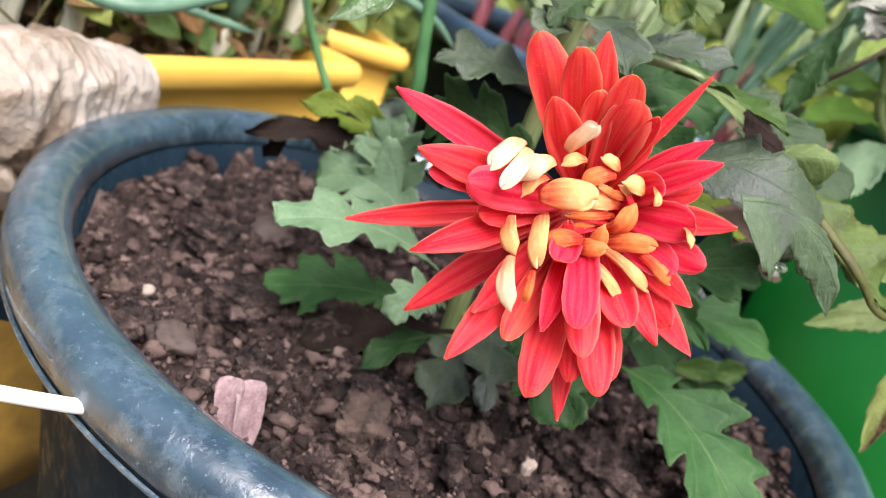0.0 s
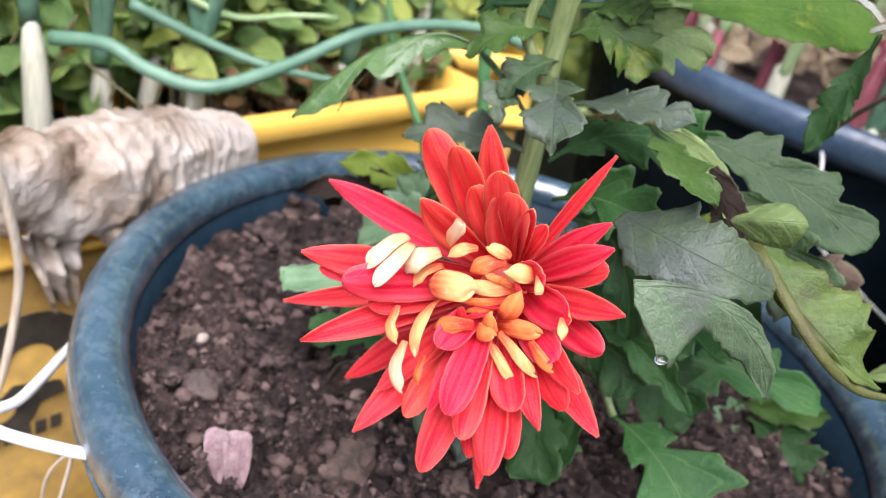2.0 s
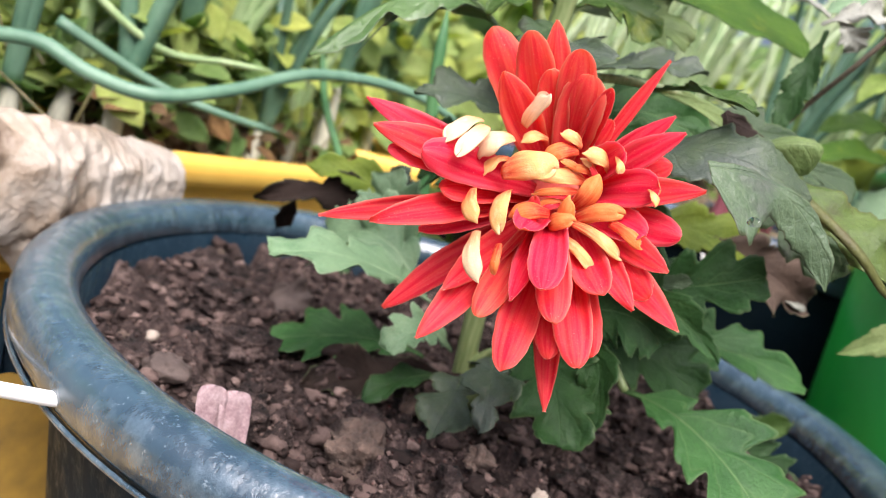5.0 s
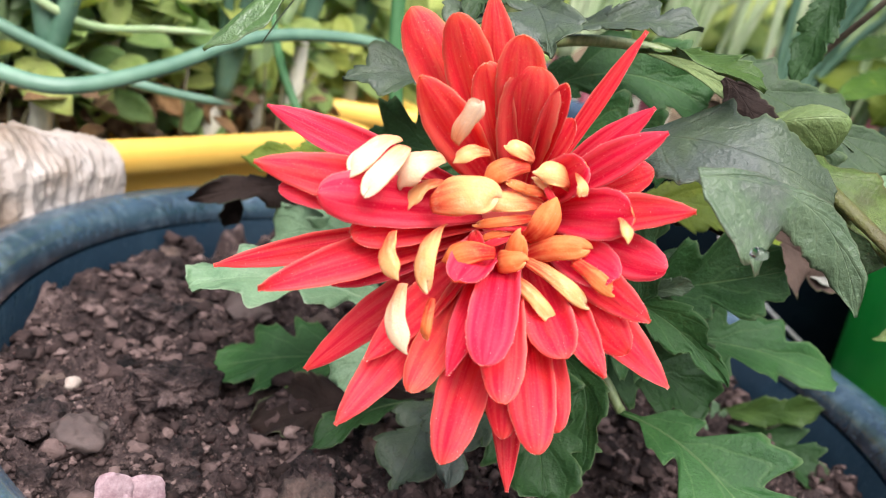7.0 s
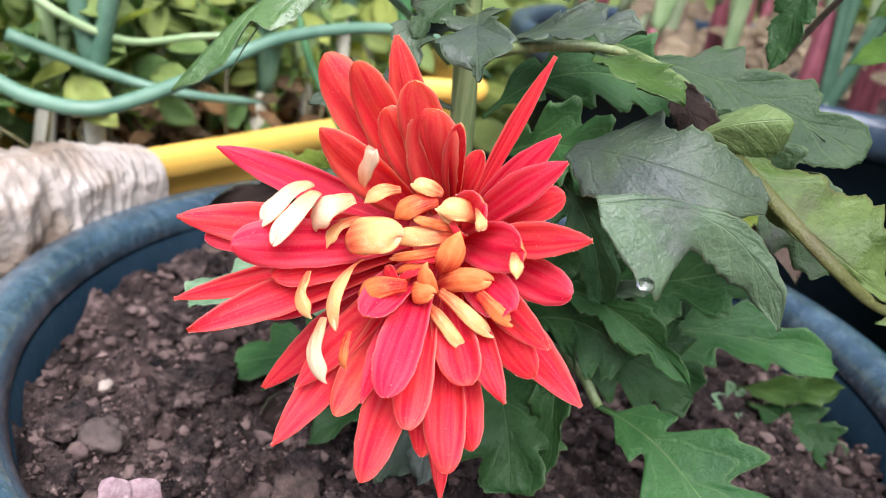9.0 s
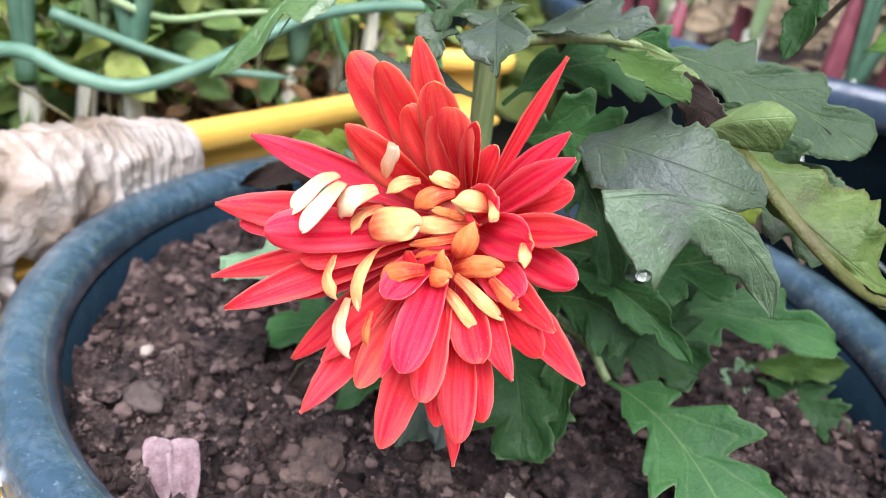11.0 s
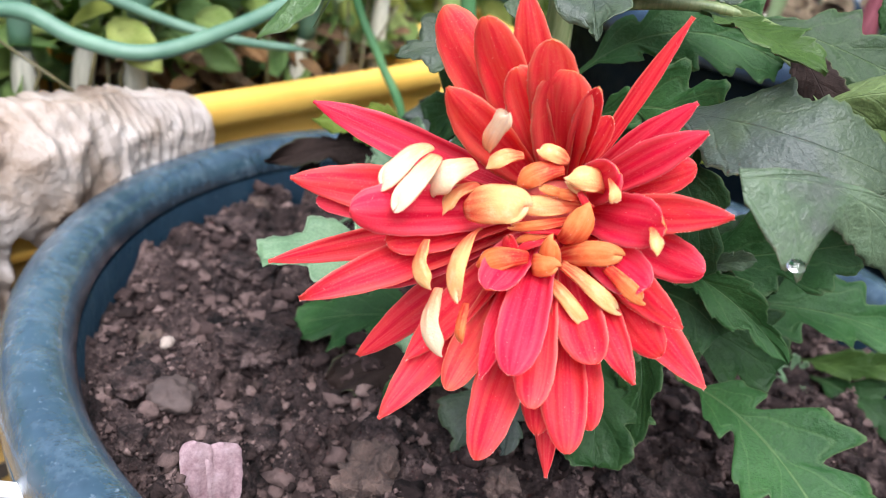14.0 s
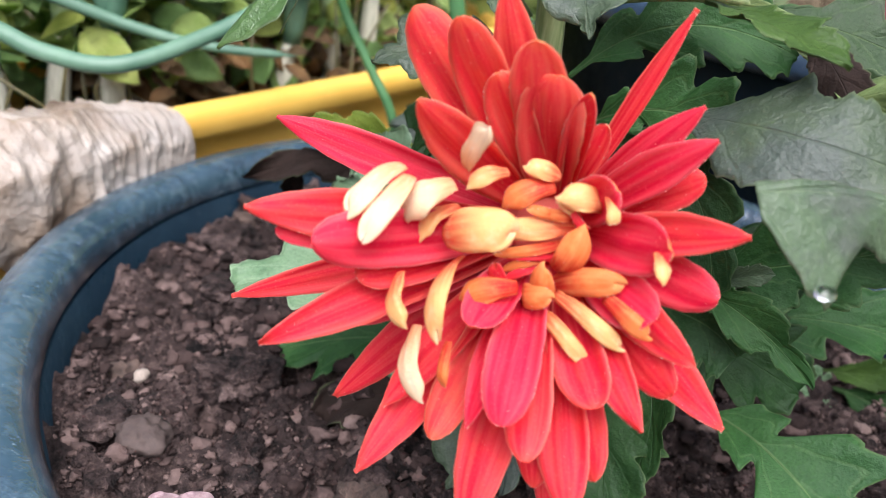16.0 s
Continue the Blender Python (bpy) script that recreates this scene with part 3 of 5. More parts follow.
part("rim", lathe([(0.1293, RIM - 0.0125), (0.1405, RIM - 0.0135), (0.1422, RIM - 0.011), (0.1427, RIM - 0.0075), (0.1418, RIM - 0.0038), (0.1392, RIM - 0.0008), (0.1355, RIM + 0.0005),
                   (0.1315, RIM - 0.0002), (0.1285, RIM - 0.002), (0.1268, RIM - 0.005), (0.1258, RIM - 0.0095), (0.1275, RIM - 0.0125)], 200, POT, True), NAVY, pot, "weathered wet rolled rim of the pot, sheen in its colour")
part("rim_seam", lathe([(0.1403, RIM - 0.0142), (0.1415, RIM - 0.0146), (0.1424, RIM - 0.0138), (0.1418, RIM - 0.0128)], 160, POT, True), NAVY, pot, "thin moulding seam under the rim")


def lug(angle):
    c, s = math.cos(angle), math.sin(angle)
    bm = bmesh.new()
    bmesh.ops.create_cube(bm, size=1.0)
    for v in bm.verts:
        x, y, z = v.co
        k = 0.8 if z < 0 else 1.0
        v.co = Vector((POT[0] + c * (0.1365 + 0.010 * x * k) - s * 0.022 * y * k, POT[1] + s * (0.1365 + 0.010 * x * k) + c * 0.022 * y * k, RIM - 0.026 + 0.024 * z))
    bmesh.ops.bevel(bm, geom=bm.edges, offset=0.002, segments=2, affect="EDGES")
    return bm


for a in (3.62, 0.4):
    part("lug", lug(a), NAVY_SHADED, pot, smooth=False)
wire = tube([V(-49.5, 127.5, 261), V(-54, 124, 260.6), V(-76, 118, 259), V(-82, 123, 258), V(-84, 132, 255), V(-93, 150, 250), V(-101, 165, 246)], 0.0016, sides=10, n=6)
part("wire_handle", wire, WHITE_WIRE, pot, "bent white plastic-coated wire handle")

# ---- soil ----
def soil_height(x, y):
    p = Vector((x, y, 0))
    d = math.hypot(x - POT[0], y - POT[1])
    h = 0.2485 + 0.007 * noise.noise(p * 28) + 0.0105 * noise.noise(p * 75 + Vector((3, 1, 0))) + 0.0062 * noise.noise(p * 190)
    h += 0.0024 * abs(noise.noise(p * 420)) + 0.004 * max(0, (d - 0.1) / 0.025) * noise.noise(p * 40)
    return h


bm = bmesh.new()
N_R, N_A = 110, 420
rows = []
for i in range(1, N_R + 1):
    r = 0.1255 * (i / N_R) ** 0.8
    rows.append([bm.verts.new((POT[0] + r * math.cos(2 * math.pi * k / N_A), POT[1] + r * math.sin(2 * math.pi * k / N_A), 0)) for k in range(N_A)])
for v in bm.verts:
    v.co.z = soil_height(v.co.x, v.co.y)
for a, b in zip(rows, rows[1:]):
    for k in range(N_A):
        bm.faces.new((a[k], a[(k + 1) % N_A], b[(k + 1) % N_A], b[k]))
bm.faces.new(rows[0])
single("soil", bm, SOIL, (*POT, 0.249), "crumbly dark brown potting soil filling the pot", "soil", kind="stuff")
seedball = bmesh.new()
bmesh.ops.create_icosphere(seedball, subdivisions=2, radius=1.0)
seedball.verts.index_update()
BALL = [v.co.copy() for v in seedball.verts]
BALL_FACES = [[v.index for v in f.verts] for f in seedball.faces]
seedball.free()
rng = random.Random(4)
verts, faces = [], []
for i in range(7000):
    a, r = rng.uniform(0, 2 * math.pi), 0.1235 * math.sqrt(rng.random())
    x, y = POT[0] + r * math.cos(a), POT[1] + r * math.sin(a)
    s = 0.00055 * math.exp(abs(rng.gauss(0, 0.8))) * rng.uniform(0.8, 1.3)
    s = min(s, 0.0026)
    at = Vector((x - POT[0], y - POT[1], soil_height(x, y) - 0.249 + s * rng.uniform(-0.1, 0.5)))
    ax = Vector((rng.uniform(0.7, 1.3), rng.uniform(0.7, 1.3), rng.uniform(0.35, 0.9))) * s
    off = Vector((i * 0.37, i * 0.71, i * 0.13))
    n0 = len(verts)
    for d in BALL:
        k = 1 + 0.85 * noise.noise(d * 1.5 + off) + 0.6 * noise.noise(d * 3.3 + off)
        verts.append((at.x + d.x * ax.x * k, at.y + d.y * ax.y * k, at.z + d.z * ax.z * k))
    faces += [[n0 + q for q in f] for f in BALL_FACES]
GRAIN = [Vector(p) for p in ((1, 0, 0), (-1, 0, 0), (0, 1, 0), (0, -1, 0), (0, 0, 1), (0, 0, -1))]
for i in range(16000):
    a, r = rng.uniform(0, 2 * math.pi), 0.1235 * math.sqrt(rng.random())
    x, y = POT[0] + r * math.cos(a), POT[1] + r * math.sin(a)
    s = rng.uniform(0.00025, 0.0008)
    at = Vector((x - POT[0], y - POT[1], soil_height(x, y) - 0.249 + s * 0.4))
    turn = Matrix.Rotation(rng.uniform(0, 3), 3, (rng.random(), rng.random(), 0.3))
    n0 = len(verts)
    verts += [tuple(at + turn @ d * s * rng.uniform(0.6, 1.4)) for d in GRAIN]
    faces += [[n0 + p, n0 + q, n0 + w] for p, q, w in ((0, 2, 4), (2, 1, 4), (1, 3, 4), (3, 0, 4), (2, 0, 5), (1, 2, 5), (3, 1, 5), (0, 3, 5))]
me = bpy.data.meshes.new("soil_crumbs")
me.from_pydata(verts, [], faces)
me.materials.append(CRUMB)
me.shade_smooth()
crumbs = new("soil_crumbs", me)
crumbs.location = (*POT, 0.249)
tagged(crumbs, "loose crumbs of brown soil lying on the potting soil", "soil", kind="stuff")


TAN_SOIL = simple("dry_tan_soil", (0.040, 0.027, 0.021), (0.15, 0.100, 0.076), 170, 0.9, 1.0, 0.003)


def clod(x, y, size, seed, squash=0.7, mat=SOIL, label="rough lump of brown soil lying in the pot"):
    z = soil_height(x / 1000, y / 1000)
    at = (x / 1000, y / 1000, z + size * 0.25)
    single("soil_clod", lump(bmesh.new(), at, size, seed, 0.62, squash, 5 if size > 0.006 else 4), mat, at, label, "clod", "soil clods")


clod(1, 172, 0.0092, 14.6, 0.85, TAN_SOIL, "dry tan lump of soil lying in the pot")
clod(66, 196, 0.012, 2.3)
clod(-46, 196, 0.008, 3.1)
clod(-32, 172, 0.0065, 4.7)
clod(-64, 172, 0.006, 5.2)
clod(26, 172, 0.006, 6.4)
clod(-70, 225, 0.007, 7.3)
clod(-92, 258, 0.009, 8.9)
clod(118, 240, 0.010, 9.4)
clod(90, 275, 0.011, 10.8)
clod(-30, 232, 0.009, 12.1)
pick = random.Random(77)
for k in range(34):
    a, r = pick.uniform(math.pi * 0.9, math.pi * 1.95), 0.118 * math.sqrt(pick.uniform(0.12, 1))
    clod(1000 * (POT[0] + r * math.cos(a)), 1000 * (POT[1] + r * math.sin(a)), pick.uniform(0.0026, 0.0052), 20.3 + k * 1.7, pick.uniform(0.65, 0.95), SOIL if k % 3 else TAN_SOIL, "small crumbly lump of soil lying in the pot")
z0 = soil_height(-0.0697, 0.188)
single("pebble", lump(bmesh.new(), (-0.0697, 0.188, z0 + 0.001), 0.0021, 3.3, 0.3, 0.8, 3), STONE, (-0.0697, 0.188, z0), "small pale pebble lying on the soil", "pebble")
single("pebble", lump(bmesh.new(), (0.0453, 0.1867, 0.2505), 0.0021, 7.7, 0.5, 1.3, 3), STONE, (0.0453, 0.1867, 0.25), "tiny whitish grit lying on the soil", "pebble")


def flake(name, pts, face, width, mat, label, category, **kw):
    base, ctrl, tip = (V(*p) for p in pts)
    return single(name, leaf_bm(base, ctrl, tip, Vector(face).normalized(), width / 1000, stalk=0.0, **kw), mat, base, label, category)


def scrap(base, tip, width):
    b, t = V(*base), V(*tip)
    single("dried_stalk_scrap", petal_bm(b, t, Vector((0.6, -0.75, 0.3)).normalized(), width / 1000, 0.001, 0.3, 6.0), [SCRAP, SCRAP], b, "ridged purple-pink dried stalk scrap standing in the soil", "plant debris", "stalk scraps")


scrap((-29, 146.5, 244), (-31, 149, 264.5), 7.5)
scrap((-24, 150, 244), (-27, 152.5, 263.5), 8.5)
z0 = soil_height(-0.0535, 0.169)
single("stone", lump(bmesh.new(), (-0.0535, 0.169, z0 + 0.001), 0.0062, 5.9, 0.4, 0.55, 4), BROWN, (-0.0535, 0.169, z0), "flat grey-brown stone half sunk in the soil", "stone")
flake("dry_leaf_scrap", [(-70, 262, 250), (-60, 256, 256), (-50, 262, 250)], (0, -0.7, 0.7), 16, BROWN, "reddish brown dry leaf scrap on the soil", "plant debris", lobes=1.5, depth=0.2, wave=0.2)

# ---- the chrysanthemum ----
plant = thing("chrysanthemum_plant", (0.012, 0.235, 0.247), "red and orange chrysanthemum plant in full bloom growing in the pot", "flower plant")
FACE = Vector((-0.04, -0.93, 0.36)).normalized()
HEART = V(25, 176, 326)
head = part("flower_head", lump(bmesh.new(), HEART - FACE * 0.004, 0.0085, 0.4, 0.1, 0.9, 3), RED, plant, "large double red chrysanthemum bloom with cream curled inner petals")


def petal(x, y, z, width, front=0.0, top=RED, back=ORANGE, bow=3.0, cup=0.42, point=2.0, hook=0.0, root=5.0, roll=0.0):
    """One petal from the flower's heart to its tip at x, y, z; sizes in millimetres."""
    tip = V(x, y, z)
    out = tip - HEART
    out -= FACE * out.dot(FACE)
    base = HEART + out.normalized() * root / 1000 + FACE * front / 1000
    part("petal", petal_bm(base, tip, FACE, width * 0.97 / 1000, bow / 1000, cup + random.uniform(-0.12, 0.12), point, hook + random.uniform(-0.03, 0.02), 1, roll + random.uniform(-0.16, 0.16), 44), [top, back, PAPILLA], head)


def scoop(a, b, width, face=(0, -0.9, 0.4), top=CREAM, back=CREAM, bow=3.0, arc=1.15, curl=0.12):
    """A short curled inner petal from a to b."""
    a = [p + 0.12 * (q - p) for p, q in zip(a, b)]
    part("petal", scoop_bm(V(*a), V(*b), Vector(face).normalized(), width * 1.12 / 1000, bow / 1000, arc, curl), [top, back, PAPILLA], head)


# outer ring, upper side
petal(-0.3, 168.9, 357.8, 11, -2, FLAME, hook=-0.03, cup=0.3)
petal(8.9, 164.8, 358.1, 10, 0, FLAME, bow=2)
petal(12.7, 170.8, 362.9, 9.2, -3, FLAME, point=1.4)
petal(20.7, 162.3, 357.6, 9.6, 1, FLAME)
petal(23.8, 164, 353.4, 11.5, 3, FLAME, cup=0.45)
petal(7.6, 155.6, 348.2, 9.5, 4, FLAME, point=1.5)
petal(-23.9, 173.1, 334, 8.2, -4, PINK, point=1.6, bow=1)
petal(-12.2, 144.1, 331, 9, 2, cup=0.4, point=1.5)
petal(-8.7, 147.3, 327.1, 7, 1, PINK)
petal(-1, 143.6, 329, 10, 5, PINK, cup=0.35)
# left
petal(-21.7, 155.8, 307.5, 6.5, -3, point=1.3)
petal(-5.7, 139.3, 313.4, 8, 2, point=1.3)
petal(-2.4, 159.1, 291.9, 9, -3, point=1.3, bow=5)
petal(9.4, 143.3, 293, 9, 0, point=1.5)
# below
petal(28, 142.3, 293.4, 10, -1)
petal(30.2, 142.5, 311.3, 9, 6, PINK, bow=4)
petal(33.8, 144.4, 305.3, 8.5, 3)
petal(41.3, 146.3, 298, 9.5, 1)
petal(43.5, 151.5, 299.8, 9, 0)
petal(38.3, 155.3, 284, 7.5, -4, point=1.3)
petal(40.8, 151.4, 312.3, 9.5, 4)
petal(47.6, 149.6, 312, 7.5, 3, RED, ORANGE, point=1.4)
petal(50.5, 157.8, 314, 9, 1)
petal(58.8, 161.2, 308.8, 9, -3, point=1.3)
petal(24.8, 144.4, 306.8, 6.5, 2, PINK, point=1.4)
# second row, filling the gaps
petal(3.5, 149.5, 322.5, 8, 2, RED, cup=0.5)
petal(1.5, 152, 312.5, 8, 0, PINK, point=1.5)
petal(11, 148, 303, 8, 1, RED, point=1.5)
petal(19, 147.5, 300.5, 8, 1, FLAME)
petal(35.5, 149, 297, 8.5, 0, RED)
petal(52, 156.5, 320.5, 8, 1, RED, point=1.5)
petal(16, 164, 352, 8, 1, FLAME)
# right
petal(52.8, 164.8, 327.1, 9, -2, PINK)
petal(54.2, 163.7, 337.8, 7.5, 0, point=1.3)
petal(44.6, 157.4, 335.9, 10, 4, PINK, cup=0.3)
petal(46.7, 169.4, 348.2, 7.5, -1, PINK, point=1.3)
petal(43.7, 175.1, 350.9, 6.5, -3, PINK, point=1.3)
petal(46.6, 174.1, 341.1, 8, -3, RED, ORANGE)
petal(38.8, 181.8, 362.9, 3.8, -4, RED, ORANGE, point=1.3, cup=0.9, bow=0)
petal(29.3, 163.9, 351.8, 5, 1, cup=0.8)
petal(31.2, 171.5, 346.1, 5, 0, RED, CREAM, cup=0.8)
petal(35.8, 160.7, 340.8, 8, 4, PINK, cup=0.5)
petal(45, 155, 326, 9, 4, PINK)
petal(22, 150, 320, 8, 6, PINK, cup=0.5)
# curled inner petals
scoop((7.0, 158.5, 338.2), (1.2, 149.2, 332.5), 5.8, (-0.15, -0.50, 0.85), PALE, CREAM, 2.2, 0.55, 0.04)
scoop((8.0, 158.0, 337.4), (5.2, 146.6, 331.0), 5.0, (0.05, -0.55, 0.83), PALE, CREAM, 2.4, 0.60, 0.05)
scoop((13.5, 160.5, 336.5), (8.9, 154.4, 331.8), 6.0, (-0.3, -0.85, 0.45), PALE, CREAM, 2.4, 1.1, 0.16)
scoop((14.2, 163, 332.0), (10.2, 156.4, 328.4), 4.2, (-0.5, -0.8, 0.2), CREAM, RED, 1.6, 1.0)
scoop((12.4, 158.5, 328.6), (23.4, 154.6, 332.8), 8.0, (-0.15, -0.93, 0.35), CREAM, RED, 2.4, 1.05, 0.10)
scoop((14.6, 159.5, 338.0), (18.3, 157.4, 346.6), 4.6, (-0.25, -0.9, 0.35), PALE, RED, 1.2, 0.9, -0.10)
scoop((20.4, 165, 338.0), (15.6, 159.7, 336.8), 3.2, (0, -0.75, 0.66), CREAM, RED, 1.0, 1.0)
scoop((27.4, 165.5, 337.8), (21.0, 160.8, 334.6), 4.4, (0.05, -0.85, 0.5), ORANGE, RED, 1.6, 1.0)
scoop((27.5, 166, 338), (23.0, 162.8, 340.8), 3.4, (-0.1, -0.75, 0.6), CREAM, RED, 1.0, 0.9)
scoop((34.5, 167.5, 335), (29.4, 160.4, 338.2), 4.6, (0.2, -0.8, 0.55), CREAM, RED, 1.8, 1.1)
scoop((15.8, 160.5, 325.4), (16.4, 146.0, 320.2), 5.2, (-0.5, -0.8, 0.3), CREAM, RED, 2.2, 1.0)
scoop((9.6, 152.5, 324.6), (12.4, 146.0, 319.4), 4.6, (-0.5, -0.85, 0.15), CREAM, RED, 1.2, 1.0)
scoop((13.0, 153, 317), (16.4, 145.0, 308.8), 4.8, (-0.4, -0.88, 0.2), PALE, RED, 1.4, 1.0)
scoop((28.4, 164.5, 322.4), (38.4, 156.9, 328.0), 5.0, (0.12, -0.92, 0.36), ORANGE, RED, 1.8, 1.1)
scoop((27.5, 162, 319.6), (36.8, 155.2, 316.6), 3.0, (0.2, -0.92, 0.3), CREAM, RED, 1.2, 1.0)
scoop((29.3, 160.6, 322.6), (41.4, 154.9, 321.6), 3.1, (0.2, -0.9, 0.4), CREAM, RED, 1.2, 1.0)
scoop((26.4, 158.5, 323.8), (18.8, 154.0, 321.6), 4.4, (-0.2, -0.9, 0.3), ORANGE, PINK, 1.6, 1.1)
scoop((37, 159.0, 325.4), (44.8, 154.6, 324.6), 3.0, (0.3, -0.9, 0.3), ORANGE, RED, 1.4)
scoop((43, 158.5, 334.8), (45.2, 154.2, 333.0), 2.4, (0.5, -0.8, 0.3), CREAM, PINK, 0.5)
scoop((34.4, 163, 339.2), (36.4, 160.0, 336.6), 2.2, (0.4, -0.8, 0.4), CREAM, PINK, 0.5)
scoop((18.5, 152, 316.0), (18.8, 148, 310.2), 2.2, (-0.3, -0.9, 0.1), ORANGE, RED, 0.7)
# tight heart
for x0, z0, x1, z1, w, y1, top in ((32, 331, 21, 331.2, 4.2, 160.5, CREAM), (32, 329, 21.5, 327.8, 2.0, 160, ORANGE), (32, 328, 22, 326.4, 1.5, 160, RED), (31, 327, 22.5, 325.0, 1.7, 160, ORANGE),
                                   (30.5, 326, 23, 323.4, 1.5, 159.5, RED), (32, 333, 26, 334.2, 2.0, 162, ORANGE), (31, 334, 28.5, 336, 1.8, 162, CREAM), (27.5, 333.2, 25, 335, 2.0, 161, ORANGE), (32.5, 332, 31, 335.4, 1.5, 162, RED)):
    scoop((x0, 166, z0), (x1, y1, z1), w, (0, -0.9, 0.35), top, CREAM, 3.0, 0.75, 0.1)
scoop((29, 163, 325.5), (32.5, 160, 333.5), 5.0, (0.3, -0.9, 0.2), ORANGE, CREAM, 3.5, 1.3)
scoop((28, 165, 321), (29, 157.5, 327), 4.2, (0.1, -0.95, 0.2), ORANGE, CREAM, 3, 1.25)
scoop((26, 163, 321), (30, 156.5, 323.5), 4.4, (-0.1, -0.95, 0.2), ORANGE, PINK, 2.5, 1.2)
scoop((24, 164, 322), (22, 158, 325), 3.2, (-0.2, -0.9, 0.2), RED, ORANGE, 2)

# stems
part("stem", tube([V(14, 233, 244), V(10, 230, 290), V(9, 228, 335), V(7, 226, 366), V(8, 222, 392), V(9, 220, 430), V(12, 222, 470)], 0.0034, 0.0028, 12), STEM, plant, "thick pale green main stem")
part("stem", tube([V(16, 228, 250), V(30, 222, 285), V(34, 204, 312), HEART - FACE * 0.01, HEART - FACE * 0.003], 0.003, 0.0032, 10), STEM, plant)
part("stem", tube([V(9, 226, 362), V(2, 221, 368), V(0, 219, 376), V(3, 218, 388)], 0.0019, 0.0014, 8), STEM, plant)
part("stem", tube([V(12, 231, 262), V(34, 224, 284), V(50, 217, 285), V(59, 213, 278)], 0.0017, 0.0012, 8), STEM, plant)


def rounded(w):
    """Margins of a blade with round lobes and narrow sinuses; w is half the width."""
    def side():
        k = [random.uniform(0.85, 1.12) for _ in range(4)]
        d = random.uniform(-0.025, 0.025)
        return [(0, 0.6), (0.10, 0.8), (0.17 + d, 0.42 * w * k[0]), (0.25 + d, 0.50 * w * k[0]), (0.30 + d, 0.26 * w), (0.37 + d, 0.82 * w * k[1]), (0.47 + d, 0.98 * w * k[1]), (0.54 + d, 0.50 * w),
                (0.60 + d, 0.85 * w * k[2]), (0.70 + d, 0.88 * w * k[2]), (0.76 + d, 0.48 * w), (0.84, 0.58 * w * k[3]), (0.94, 0.42 * w), (1, 0.06 * w)]
    return side(), side()


def leaf(base, ctrl, tip, face, width, mat=LEAF, label="", rib=True, **kw):
    if "margins" not in kw and width > 13 and mat in (LEAF, LEAF_FRESH, LEAF_PALE, LEAF_DARK, LEAF_MUTED, LEAF_OLIVE, LEAF_BUD):
        kw["margins"], kw["shear"] = rounded(width * 0.52), 0.55
    b, c, t, f = V(*base), V(*ctrl), V(*tip), Vector(face).normalized()
    ob = part("leaf", leaf_bm(b, c, t, f, width / 1000, **kw), mat, plant, label)
    if rib:
        part("midrib", rib_bm(b, c, t, f, 0.0005), mat, ob)
    return ob


leaf((14, 228, 338), (30, 236, 360), (58, 238, 350), (0, -0.85, 0.5), 24, LEAF_FRESH, lobes=3, depth=0.4)
# large wilted leaf beside the bloom
leaf((42, 200, 343), (60, 176, 351), (80.5, 192.5, 342), (0.0, -0.75, 0.65), 17, LEAF_GREY, "grey mildewed chrysanthemum leaf", rib=False, fold=-0.05, wave=0.05, stalk=0.0,
     margins=([(0, 2), (0.2, 6), (0.36, 11), (0.44, 8), (0.58, 9.5), (0.8, 8), (0.94, 5), (1, 1.5)], [(0, 3), (0.3, 10), (0.6, 8), (0.86, 4.5), (1, 1.5)]))
leaf((53.3, 167.5, 343), (77.5, 181, 348), (87, 178, 325), (-0.15, -0.85, 0.5), 17, LEAF_SILVER, "pale mottled chrysanthemum leaf hanging with a hooked tip", rib=False, fold=-0.06, wave=0.04, stalk=0.0,
     margins=([(0, 1.5), (0.3, 1.5), (0.6, 3), (0.85, 2.5), (1, 0.4)], [(0, 4), (0.07, 10.5), (0.15, 14.5), (0.25, 15), (0.34, 9), (0.42, 5.5), (0.5, 6), (0.68, 6), (0.86, 3.2), (1, 0.4)]))
# branch and its leaves
part("stem", tube([V(9, 228, 352), V(25, 222, 358), V(42, 226, 360), V(55, 222, 358), V(63, 210, 353), V(66, 206, 349)], 0.0014, 0.0010, 8), STEM, plant)
leaf((14, 226, 355), (47, 234, 366), (66, 206.5, 350), (-0.1, -0.75, 0.65), 8, LEAF_BUD, "winged pale green leaf stalk", rib=False, stalk=0.0, fold=0.35, wave=0.05,
     margins=([(0, 0.8), (0.3, 1.4), (0.55, 2.2), (0.8, 3.2), (1, 2.0)], [(0, 0.8), (0.4, 1.4), (0.7, 2.0), (1, 2.0)]))
leaf((52, 229, 359), (78, 236, 356), (99.5, 231, 346.5), (-0.1, -0.75, 0.65), 30, LEAF_MUTED, "large grey-green lobed chrysanthemum leaf", stalk=0.0, fold=0.10, wave=0.04, shear=0.15,
     margins=([(0, 1.5), (0.10, 3), (0.22, 8.5), (0.30, 9.5), (0.35, 4.8), (0.48, 7), (0.62, 9), (0.67, 7.5), (0.71, 3.2), (0.78, 5.2), (0.88, 7), (0.96, 5), (1, 1)],
              [(0, 1.5), (0.2, 5), (0.4, 9), (0.55, 10.5), (0.7, 10), (0.85, 7.5), (0.95, 4.5), (1, 1)]))
